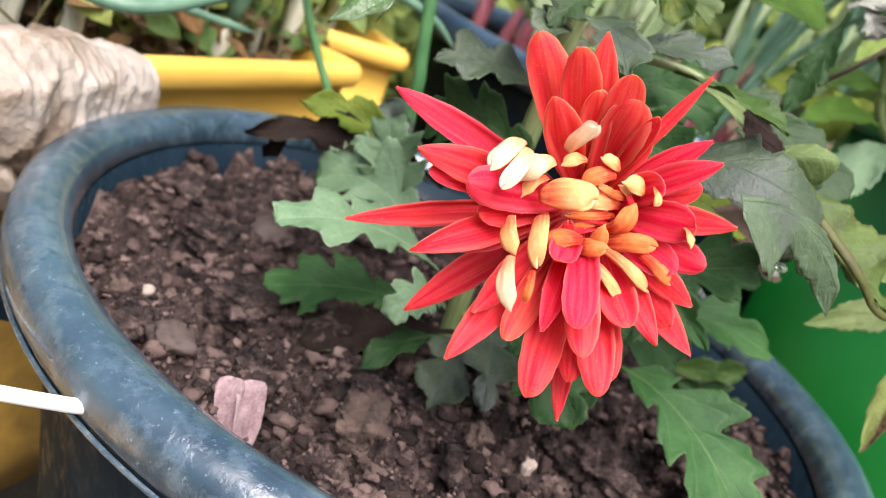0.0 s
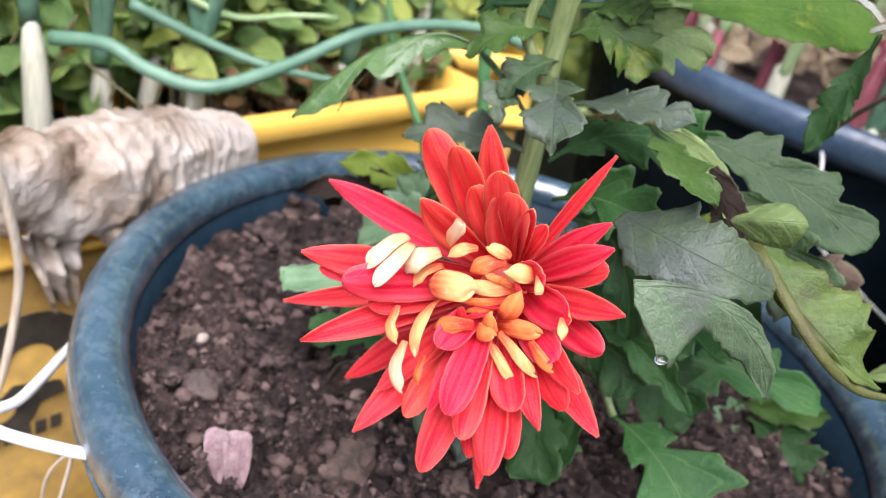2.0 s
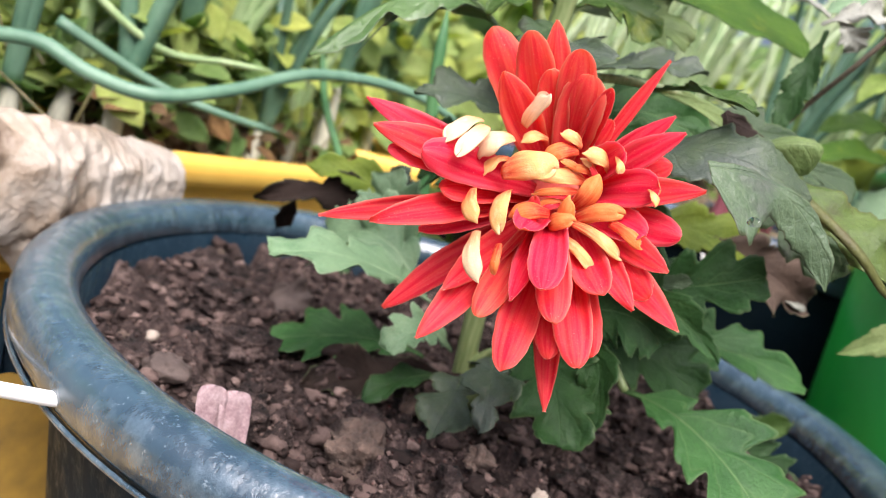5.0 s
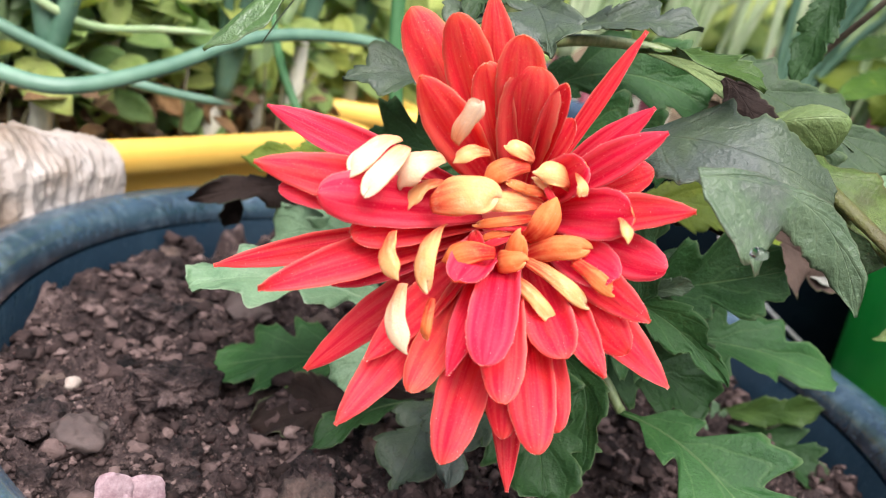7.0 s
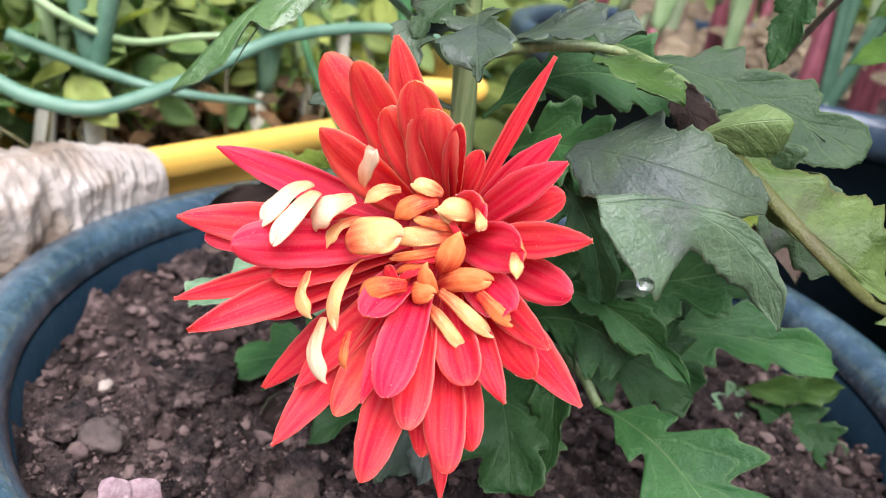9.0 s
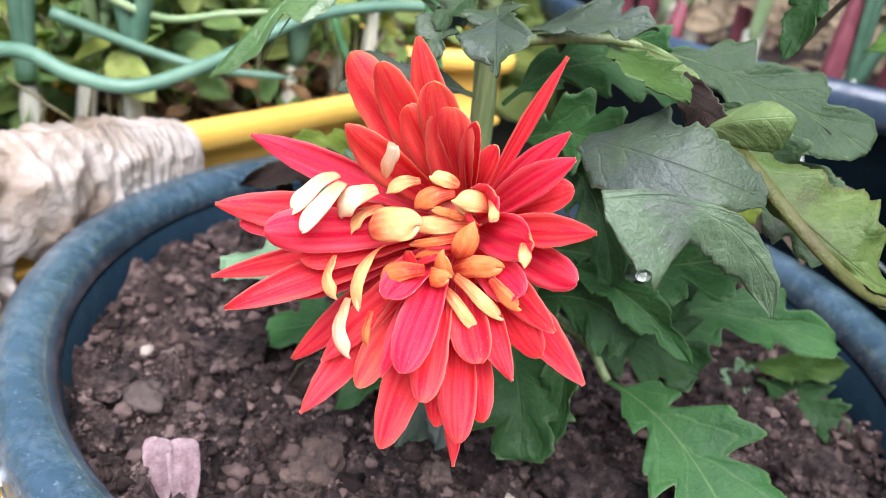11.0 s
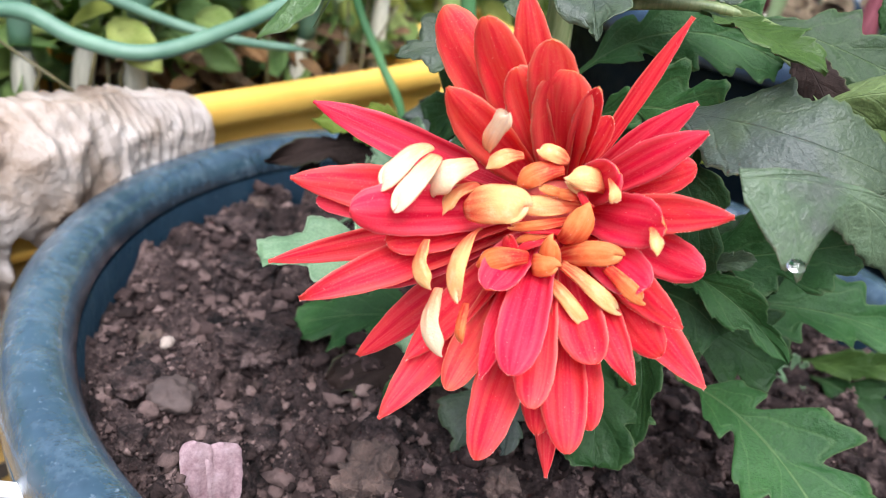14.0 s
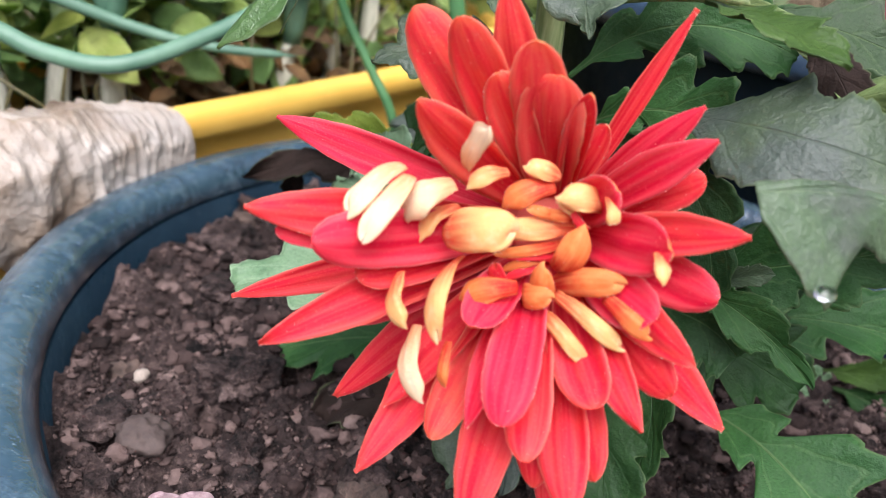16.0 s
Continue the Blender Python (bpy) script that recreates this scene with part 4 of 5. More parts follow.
leaf((57, 213, 358), (63.5, 206.5, 354), (69.5, 202.5, 344.5), (-0.35, -0.85, 0.4), 9, LEAF_DEAD, "shrivelled black leaf spot", rib=False, stalk=0, fold=-0.15, wave=0.12,
     margins=([(0, 1.2), (0.3, 3.2), (0.6, 4.2), (0.85, 3.2), (1, 1)], [(0, 1.2), (0.3, 3.6), (0.6, 4.6), (0.85, 3.0), (1, 1)]))
part("leaf", petal_bm(V(65, 206, 349), V(81.5, 205.5, 355.5), Vector((-0.1, -0.85, 0.5)), 0.0122, 0.004, -0.8, 3.2), [LEAF_BUD, LEAF_BUD], plant, "folded pale green leaf lobe")
leaf((71, 204, 348), (92, 190, 336), (110, 197, 328), (-0.1, -0.85, 0.5), 22, LEAF_MOTTLED, "yellowing wilted chrysanthemum leaf", stalk=0, fold=-0.32, wave=0.14,
     margins=([(0, 2), (0.12, 5), (0.3, 9.5), (0.40, 9.5), (0.5, 13), (0.60, 13), (0.66, 9.5), (0.74, 9), (0.84, 3), (1, 0.8)], [(0, 2), (0.3, 2.5), (0.6, 2.5), (0.8, 2), (1, 0.8)]))
part("stem", tube([V(73, 204, 347), V(92, 190, 336), V(104, 194, 328), V(112.5, 198, 326.8), V(117, 199.5, 328.5), V(120.3, 200, 335)], 0.0017, 0.0003, 10, 6, 0.6), LEAF_MOTTLED, plant, "curled yellow-green leaf rib")
leaf((60, 225, 352), (80, 222, 345), (98, 215, 325), (0, -0.9, 0.3), 20, LEAF_MUTED, lobes=2.5, depth=0.3)
leaf((38, 226, 359), (48, 195, 362), (62, 189, 358), (0.1, -0.5, 0.85), 12, LEAF_OLIVE, lobes=3, depth=0.4)
leaf((16, 226, 357), (32, 215, 366), (50, 214, 366), (0, -0.6, 0.8), 14, LEAF_GREY, lobes=3, depth=0.5)
# small leaves at the node above the bloom
leaf((10, 224, 362), (16, 204, 367), (23, 190, 354), (0, -0.8, 0.6), 17, LEAF_GREY, "small grey-green lobed leaf", lobes=2.2, depth=0.6)
leaf((8, 224, 358), (-2, 212, 362), (4, 203, 352), (0, -0.8, 0.6), 12, LEAF_GREY, lobes=2.5, depth=0.5)
leaf((4, 226, 350), (-24, 212, 388), (-46.5, 187.5, 338.9), (-0.1, -0.05, 1.0), 18, LEAF_GLOSSY, "arching lobed chrysanthemum leaf with a silvery upper side", fold=-0.62, wave=0.10, stalk=0.0, shear=0.45,
     margins=([(0, 1), (0.26, 1.4), (0.38, 5), (0.46, 7.5), (0.52, 4), (0.62, 8), (0.70, 8.5), (0.75, 4), (0.84, 6), (0.92, 4), (1, 0.5)], [(0, 1), (0.24, 1.4), (0.36, 5.5), (0.44, 8), (0.50, 4), (0.60, 8.5), (0.68, 9), (0.73, 4), (0.82, 6), (0.91, 4), (1, 0.5)]))
leaf((3, 218, 386), (-10, 210, 402), (-28, 206, 396), (0, -0.5, 0.85), 20, LEAF, lobes=3, depth=0.4)
leaf((8, 228, 372), (20, 235, 384), (44, 242, 376), (0, -0.8, 0.6), 20, LEAF_BUD, lobes=3, depth=0.45)
leaf((6, 226, 374), (-6, 236, 384), (-24, 244, 372), (0, -0.8, 0.6), 20, LEAF_DARK, lobes=3, depth=0.45)
leaf((9, 223, 392), (30, 220, 408), (48, 226, 398), (0, -0.7, 0.7), 22, LEAF_OLIVE, lobes=3, depth=0.4)
leaf((6, 225, 373), (-2, 214, 378), (-11, 209, 364), (-0.1, -0.7, 0.7), 13, LEAF_OLIVE, lobes=2.6, depth=0.4)
leaf((9, 225, 367), (6, 214, 368), (1, 208, 357), (-0.1, -0.8, 0.6), 12, LEAF_MUTED, lobes=2.6, depth=0.4)
leaf((10, 225, 374), (20, 224, 384), (33, 224, 371), (0, -0.8, 0.6), 18, LEAF_OLIVE, lobes=3, depth=0.4)
leaf((12, 227, 380), (20, 226, 386), (29, 228, 384), (0, -0.8, 0.6), 9, LEAF_OLIVE, lobes=3, depth=0.4)
leaf((3, 218, 387), (-2, 217, 394), (-9, 214, 393), (0, -0.8, 0.6), 8, LEAF_OLIVE, lobes=3, depth=0.4)
# upper big leaf on the far branch
leaf((10, 224, 382), (51, 259, 394), (82, 279, 391), (-0.1, -0.75, 0.65), 24, LEAF_BROAD, "broad saturated green chrysanthemum leaf with serrated margin", under=1, fold=0.1, wave=0.05, stalk=0.0,
     margins=([(0, 1), (0.26, 1.2), (0.34, 5.5), (0.42, 9.5), (0.47, 8), (0.58, 14), (0.65, 11.5), (0.76, 14), (0.83, 10), (0.92, 8), (1, 1)], [(0, 1), (0.24, 1.2), (0.4, 6), (0.55, 10), (0.7, 11.5), (0.85, 10), (0.95, 7), (1, 1)]))
leaf((81, 256, 393), (80, 252, 378), (76, 249, 359), (-0.4, -0.9, 0.1), 10, LEAF_DARK, "narrow dark leaf hanging down", lobes=5, depth=0.2)
leaf((78, 252, 393), (86, 250, 401), (97, 252, 399), (0, -0.7, 0.7), 11, LEAF_WHITE, "crumpled whitish leaf tip", rib=False, lobes=5, depth=0.2, wave=0.22)
leaf((82, 252, 396), (86, 249, 393), (90, 250, 388), (-0.3, -0.7, 0.5), 10, LEAF_WHITE, rib=False, lobes=4, depth=0.2, wave=0.3)
leaf((80, 253, 396), (72, 256, 402), (64, 258, 399), (0, -0.7, 0.7), 4, LEAF_WHITE, rib=False, lobes=4, depth=0.2, wave=0.2)
part("stem", tube([V(79, 262.5, 360), V(84, 257, 371), V(90.2, 246, 383.8), V(103, 240, 408)], 0.0009, 0.0007, 8), BARK, plant, "thin brown dry stalk")
# leaves low over the soil
leaf((2, 228, 276), (-22, 205, 296), (-43, 189, 286), (-0.2, -0.5, 0.85), 22, LEAF_PALE, "pale green lobed chrysanthemum leaf", lobes=3.2, depth=0.5, fold=0.2)
leaf((-8, 230, 280), (-28, 236, 300), (-46, 240, 284), (-0.1, -0.8, 0.6), 28, LEAF_PALE, lobes=3.2, depth=0.45)
leaf((-14, 236, 272), (-24, 240, 296), (-32, 241, 311), (0, -1, 0.1), 22, LEAF_PALE, lobes=3.2, depth=0.5)
leaf((0, 226, 262), (-20, 222, 266), (-45, 214, 253.5), (-0.1, -0.45, 0.9), 24, LEAF_FRESH, "grey-green lobed leaf lying over the soil", lobes=2.6, depth=0.28, fold=0.1, wave=0.06)
leaf((8, 222, 268), (0, 205, 282), (-6, 196, 270), (-0.2, -0.8, 0.6), 14, LEAF_PALE, lobes=2.5, depth=0.4)
leaf((14, 222, 262), (16, 200, 270), (14, 186, 253), (-0.1, -0.8, 0.6), 18, LEAF_GREY, lobes=2.2, depth=0.5)
leaf((18, 220, 270), (24, 195, 282), (26, 180, 264), (0, -0.8, 0.6), 17, LEAF_GREY, lobes=2.6, depth=0.55)
# LEAF_DARK here carries the shade under the bloom in its colour.
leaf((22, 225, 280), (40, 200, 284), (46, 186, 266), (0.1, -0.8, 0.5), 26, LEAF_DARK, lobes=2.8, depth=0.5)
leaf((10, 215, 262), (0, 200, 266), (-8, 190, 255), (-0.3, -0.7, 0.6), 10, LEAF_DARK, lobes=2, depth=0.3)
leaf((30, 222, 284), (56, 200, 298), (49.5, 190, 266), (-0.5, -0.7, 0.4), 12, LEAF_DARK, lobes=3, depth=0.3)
leaf((30, 224, 286), (50, 212, 306), (63, 208, 295), (-0.3, -0.85, 0.4), 24, LEAF, lobes=3, depth=0.4)
leaf((24, 222, 326), (46, 206, 342), (54.5, 206, 308), (0.2, -0.9, 0.3), 14, LEAF, lobes=3, depth=0.35)
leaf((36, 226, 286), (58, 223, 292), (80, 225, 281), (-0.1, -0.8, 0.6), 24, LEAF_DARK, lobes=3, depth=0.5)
leaf((52, 216, 304), (59, 210, 312), (65, 212, 313), (-0.4, -0.8, 0.3), 5, LEAF_SILVER, "small curled pale leaf edge", rib=False, lobes=2, depth=0.2, fold=0.6)
leaf((58, 213, 278), (82, 200, 284), (105, 178, 260), (0.15, -0.65, 0.75), 29, LEAF_FRESH, "long lobed green leaf over the soil", stalk=0.0, wave=0.06, fold=0.14)
leaf((44, 226, 284), (75, 238, 300), (113, 248, 289), (0, -0.7, 0.7), 19, LEAF_FRESH, lobes=3.6, depth=0.5)
leaf((36, 220, 302), (57, 206, 313), (77, 202, 296.5), (-0.55, -0.6, 0.5), 11, LEAF_FRESH, "folded green leaf seen nearly edge-on", lobes=2.6, depth=0.4, fold=0.5)
leaf((36, 227, 296), (62, 221, 308), (84, 221, 320), (0.05, -0.8, 0.6), 26, LEAF_FRESH, "bright green round-lobed chrysanthemum leaf", stalk=0.0, wave=0.08, fold=0.18, shear=0.5,
     margins=([(0, 0.6), (0.34, 0.9), (0.42, 6), (0.50, 10.5), (0.56, 10), (0.61, 5.5), (0.68, 11), (0.76, 11.5), (0.81, 6), (0.87, 7.5), (0.95, 5.5), (1, 1)], [(0, 0.6), (0.36, 0.9), (0.44, 6), (0.52, 10), (0.58, 9), (0.63, 5), (0.70, 10), (0.78, 10.5), (0.83, 6), (0.88, 7), (0.95, 5), (1, 1)]))
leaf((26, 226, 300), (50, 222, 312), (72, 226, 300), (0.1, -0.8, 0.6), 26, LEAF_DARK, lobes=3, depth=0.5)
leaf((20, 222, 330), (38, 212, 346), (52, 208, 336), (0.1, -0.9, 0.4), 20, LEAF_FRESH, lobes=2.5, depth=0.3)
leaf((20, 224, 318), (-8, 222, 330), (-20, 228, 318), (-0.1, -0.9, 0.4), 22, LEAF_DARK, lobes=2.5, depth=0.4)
leaf((10, 228, 338), (-10, 214, 346), (-22, 205, 338), (0, -0.7, 0.7), 16, LEAF_GREY, lobes=2.5, depth=0.4)
leaf((-26, 262, 290), (-32, 268, 304), (-40, 272, 309), (0, -1, 0.2), 16, LEAF_GREY, lobes=2, depth=0.3)
leaf((14, 222, 262), (-10, 210, 258), (-28, 200, 249), (-0.2, -0.6, 0.7), 20, LEAF_DEAD, "withered black leaf on the soil", rib=False, lobes=2, depth=0.3, wave=0.3)
# dead and yellowing leaf over the far rim
leaf((-8, 245, 296), (-40, 248, 308), (-72, 236, 289), (0, -0.9, 0.4), 13, LEAF_DEAD, "shrivelled black dead leaf hanging over the rim", rib=False, lobes=3, depth=0.4, wave=0.25)
leaf((-14, 246, 296), (-38, 250, 310), (-60, 240, 305), (0, -0.8, 0.6), 13, LEAF_YELLOW, "yellow-green dying leaf", lobes=3, depth=0.3, wave=0.14)
leaf((-62, 247, 292), (-66, 254, 286), (-69.4, 255.7, 276.7), (0.6, -0.8, 0), 7, LEAF_DEAD, rib=False, lobes=1, depth=0.1)
# yellowing leaves at the far side of the pot
leaf((92, 290, 252), (112, 280, 262), (124, 279.5, 269), (0, -0.8, 0.6), 11, LEAF_OLIVE, lobes=2, depth=0.3)
leaf((98, 286, 252), (96, 276, 258), (92, 270, 252), (0, -0.9, 0.3), 14, LEAF_PALE, lobes=1.5, depth=0.2)
leaf((100, 284, 252), (116, 276, 256), (126, 268, 250), (0.2, -0.8, 0.6), 18, LEAF_DARK, lobes=2, depth=0.3)
leaf((60, 250, 318), (88, 262, 326), (112, 272, 308), (0, -0.9, 0.3), 26, LEAF_BROWN, "brown shrivelled leaf", rib=False, lobes=2.5, depth=0.4, wave=0.2)
leaf((40, 246, 318), (70, 256, 330), (92, 264, 318), (0, -0.8, 0.5), 22, LEAF_YELLOW, lobes=2.5, depth=0.35)
leaf((98, 272, 309), (104, 268, 313), (110, 270, 309), (0, -0.6, 0.8), 6, LEAF_WHITE, rib=False, lobes=1, depth=0.1)
leaf((164, 249, 340), (146, 250, 341), (127.5, 254, 324), (-0.1, -0.8, 0.55), 12, LEAF_LIME, "pale lime leaf with a wavy edge", lobes=5, depth=0.2, wave=0.08)
leaf((168, 248, 330), (142, 251, 322), (119, 254, 301.5), (-0.1, -0.85, 0.5), 13, LEAF_LIME, "pale yellow-green serrated leaf", lobes=6, depth=0.12, swell=0.8)
leaf((166, 238, 342), (134, 224, 322), (134, 212, 284), (-0.5, -0.85, 0.1), 13, LEAF_SCORCHED, "yellow-green leaf scorched brown along one side", lobes=3, depth=0.06, fold=0.45, swell=0.8)

# water left on the leaf and petals
WATER, wt, wb = shader("clear_water")
wb.inputs["Transmission Weight"].default_value, wb.inputs["Roughness"].default_value, wb.inputs["IOR"].default_value = 1.0, 0.02, 1.33


def drop(x, y, z, size, label):
    single("water_drop", lump(bmesh.new(), V(x, y, z), size / 1000, x, 0.15, 0.7, 3), WATER, V(x, y, z), label, "water drop", "water drops")


drop(64.2, 158.4, 335.2, 1.4, "clear water drop hanging at the mottled leaf's lobe")

# ---- yellow planter boxes ----
ALONG, DEEP = Vector((-0.2785, -0.9604, 0)), Vector((-0.9604, 0.2785, 0))
ALONG2, DEEP2 = Vector((-0.751, -0.660, 0)), Vector((-0.660, 0.751, 0))


def rounded_ring(w, d, r, n=6):
    """Outline of a rounded rectangle, corner at 0, 0."""
    out = []
    for cx, cy, a0 in ((r, r, math.pi), (w - r, r, 1.5 * math.pi), (w - r, d - r, 0), (r, d - r, 0.5 * math.pi)):
        out += [(cx + r * math.cos(a0 + k * math.pi / 2 / n), cy + r * math.sin(a0 + k * math.pi / 2 / n)) for k in range(n + 1)]
    return out


def box_bm(corner, w, d, levels, ax, ay, cap=True):
    """Shell of a planter box: levels of (inset, height)."""
    bm = bmesh.new()
    rings = []
    for inset, z in levels:
        rings.append([bm.verts.new(corner + ax * (inset + x) + ay * (inset + y) + UP * z)
                      for x, y in rounded_ring(w - 2 * inset, d - 2 * inset, max(0.010 - inset, 0.004))])
    for a, b in zip(rings, rings[1:]):
        for k in range(len(a)):
            bm.faces.new((a[k], b[k], b[(k + 1) % len(a)], a[(k + 1) % len(a)]))
    if cap:
        bm.faces.new(rings[-1])
    return bm


def planter(corner, w, d, top, name_label, ax, ay):
    at = Vector((*corner, FLOOR))
    ob = thing("planter_box", at, name_label, "planter", "yellow planter boxes")
    h = top - FLOOR
    part("body", box_bm(at, w, d, [(0.014, 0), (0.004, 0.001), (0.004, 0.028), (0.012, 0.030), (0.0085, h - 0.050), (0.012, h - 0.050), (0.016, 0.02)], ax, ay), YELLOW_SHADED, ob, "soiled yellow plastic wall, darkened in colour for shade")
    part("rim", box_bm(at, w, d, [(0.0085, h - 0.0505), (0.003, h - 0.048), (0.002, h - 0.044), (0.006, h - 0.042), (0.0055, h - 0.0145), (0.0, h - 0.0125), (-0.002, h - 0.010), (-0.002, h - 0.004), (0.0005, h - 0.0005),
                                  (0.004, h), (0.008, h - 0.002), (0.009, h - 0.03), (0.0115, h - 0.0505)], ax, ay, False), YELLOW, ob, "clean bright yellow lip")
    bm = bmesh.new()
    nx, ny = 40, 16
    g = [[at + ax * (0.010 + (w - 0.02) * i / nx) + ay * (0.010 + (d - 0.02) * j / ny) for j in range(ny + 1)] for i in range(nx + 1)]
    vs = [[bm.verts.new(Vector((p.x, p.y, top - 0.028 + 0.008 * noise.noise(p * 40) + 0.004 * noise.noise(p * 130)))) for p in r] for r in g]
    for i in range(nx):
        for j in range(ny):
            bm.faces.new((vs[i][j], vs[i + 1][j], vs[i + 1][j + 1], vs[i][j + 1]))
    single("soil", bm, SOIL, at + ax * 0.04 + ay * 0.04 + UP * (h - 0.03), "dark soil filling a yellow planter box", "soil", kind="stuff")
    return ob


BOX1, BOX2 = Vector((-0.080, 0.438, 0)), Vector((-0.068, 0.5165, 0))
box = planter((BOX1.x, BOX1.y), 0.52, 0.096, 0.286, "yellow plastic planter box with black printing on its side", ALONG, DEEP)
planter((BOX2.x, BOX2.y), 0.088, 0.45, 0.290, "yellow plastic planter box behind another one", ALONG2, DEEP2)


def on_wall(along, z, out=0.0):
    return Vector((BOX1.x, BOX1.y, z)) + ALONG * along - DEEP * (out - 0.0098)


def blot(points, name, label):
    """A flat printed shape on the box's side; points of (along, height)."""
    bm = bmesh.new()
    f = bm.faces.new([bm.verts.new(on_wall(a, z, 0.0012)) for a, z in points])
    r = bmesh.ops.extrude_face_region(bm, geom=[f])
    bmesh.ops.translate(bm, verts=[e for e in r["geom"] if isinstance(e, bmesh.types.BMVert)], vec=DEEP * 0.0008)
    part(name, bm, PRINT, box, label, smooth=False)


def arc(ca, cz, r0, r1, a0, a1, n=14):
    o = [(ca + r1 * math.cos(a0 + (a1 - a0) * k / n), cz + r1 * math.sin(a0 + (a1 - a0) * k / n)) for k in range(n + 1)]
    i = [(ca + r0 * math.cos(a0 + (a1 - a0) * k / n), cz + r0 * math.sin(a0 + (a1 - a0) * k / n)) for k in range(n + 1)]
    return o + i[::-1]


blot(arc(0.255, 0.186, 0.010, 0.025, 0.1, 2.9), "printed_emblem", "plain black printed emblem")
blot(arc(0.268, 0.166, 0.007, 0.016, 2.6, 5.9), "printed_emblem", "plain black printed emblem")
blot([(0.243, 0.172), (0.262, 0.177), (0.270, 0.170), (0.256, 0.163), (0.241, 0.165)], "printed_emblem", "plain black printed emblem")
for k in range(6):
    a = 0.243 + k * 0.0065
    blot([(a, 0.146), (a + 0.0045, 0.146), (a + 0.0045, 0.153), (a, 0.153)], "printed_bar", "plain black printed bar")

# ---- crumpled plastic wrapping on the box's rim ----
bm = bmesh.new()
line = spline([on_wall(0.166, 0.272, 0.004), on_wall(0.19, 0.272, 0.004), on_wall(0.22, 0.271, 0.005), on_wall(0.27, 0.270, 0.006), on_wall(0.34, 0.271, 0.005), on_wall(0.42, 0.272, 0.004)], 50)
sides, rings = 84, []
for i, p in enumerate(line):
    s = i / (len(line) - 1)
    fat = 0.0146 + 0.0026 * min(s * 4, 1) - 0.002 * max(s - 0.5, 0)
    skirt = 1.25 - 0.55 * max(min((s - 0.46) * 6, 1), 0) + 0.10 * noise.noise(Vector((s * 14, 3.0, 0)))
    tuck = 0.006 * math.exp(-((s - 0.50) / 0.03) ** 2)
    ring = []
    for k in range(sides):
        a = 2 * math.pi * k / sides
        ca, sa = math.cos(a), math.sin(a)
        k4 = (abs(ca) ** 3.2 + abs(sa) ** 3.2) ** (-1 / 3.2)
        d = (-DEEP * ca * 0.92 + UP * sa * (skirt if sa < 0 else 0.95 + 0.25 * max(min((s - 0.45) * 4, 1), 0))) * k4
        q = p + d * fat
        w = Vector((s * 46 + 1.1 * math.sin(a + 5 * s), ca * 0.7, sa * 0.7))
        w2 = Vector((s * 120 + 2.0 * math.sin(2 * a + 9 * s), ca * 1.1, sa * 1.1))
        wr = 0.0055 * noise.noise(q * 24) - 0.0022 * abs(noise.noise(w)) - 0.0009 * abs(noise.noise(w2)) + (0.0022 - 0.0052 * abs(noise.noise(q * 44))) * (0.3 + min(s * 3, 0.9)) - 0.0020 * abs(noise.noise(q * 110))
        ring.append(bm.verts.new(q + d * (wr * 1.4 - tuck * (0.5 + 0.5 * math.sin(a * 2 + 1)))))
    rings.append(ring)
for a, b in zip(rings, rings[1:]):
    for k in range(sides):
        bm.faces.new((a[k], a[(k + 1) % sides], b[(k + 1) % sides], b[k]))
bm.faces.new(rings[0][::-1])
bm.faces.new(rings[-1])
wrap = thing("plastic_wrapping", on_wall(0.23, 0.25, 0.01), "crumpled dirty white plastic film wrapped round the planter rim", "plastic film")
part("sleeve", bm, WRAP, wrap)


def rag(a0, z0, a1, z1, w, out, seed):
    bm = bmesh.new()
    grid, nor = [], []
    for i in range(25):
        v = i / 24
        row = []
        for j in range(13):
            u = j / 12 - 0.5
            p = on_wall(a0 + (a1 - a0) * v + u * w * (1 - 0.55 * v), z0 + (z1 - z0) * v - 0.004 * abs(u), out)
            k = 0.006 * noise.noise(p * 60 + Vector((seed, 0, 0))) + 0.004 * noise.noise(p * 140) + 0.004 * math.sin(u * 16 + seed)
            row.append(p - DEEP * k)
        grid.append(row)
        nor.append([-DEEP] * 13)
    return sheet(bm, grid, 0.0008, nor, 0)


part("loose_flap", rag(0.252, 0.262, 0.246, 0.222, 0.026, 0.014, 1.0), WRAP, wrap)
part("loose_flap", rag(0.215, 0.264, 0.212, 0.236, 0.055, 0.016, 2.6), WRAP, wrap)
single("dry_strand", tube([on_wall(0.30, 0.312, 0.012), on_wall(0.282, 0.304, 0.022), on_wall(0.273, 0.289, 0.024), on_wall(0.268, 0.269, 0.022), on_wall(0.265, 0.237, 0.018),
                           on_wall(0.274, 0.191, 0.016), on_wall(0.29, 0.165, 0.015), on_wall(0.305, 0.160, 0.014)], 0.0020, 0.0014, 8), TWINE, on_wall(0.268, 0.269, 0.02),
       "long pale dry plant strand hanging over the planter", "dry strand")
single("dry_strand", tube([V(-92, 150, 190), V(-88, 152, 215), V(-97, 150, 200), V(-104, 152, 165)], 0.0007, 0.0005, 6), TWINE, V(-92, 150, 190), "thin frayed dry root strand beside the pot", "dry strand")


# ---- spring onions ----
def onion_bm(pts, r0, r1, n=7):
    return sweep(bmesh.new(), spline(pts, n), lambda s: (r0 + (r1 - r0) * s) * (1 if s < 0.9 else max((1 - s) * 10, 0.15)), 10, 0.8)


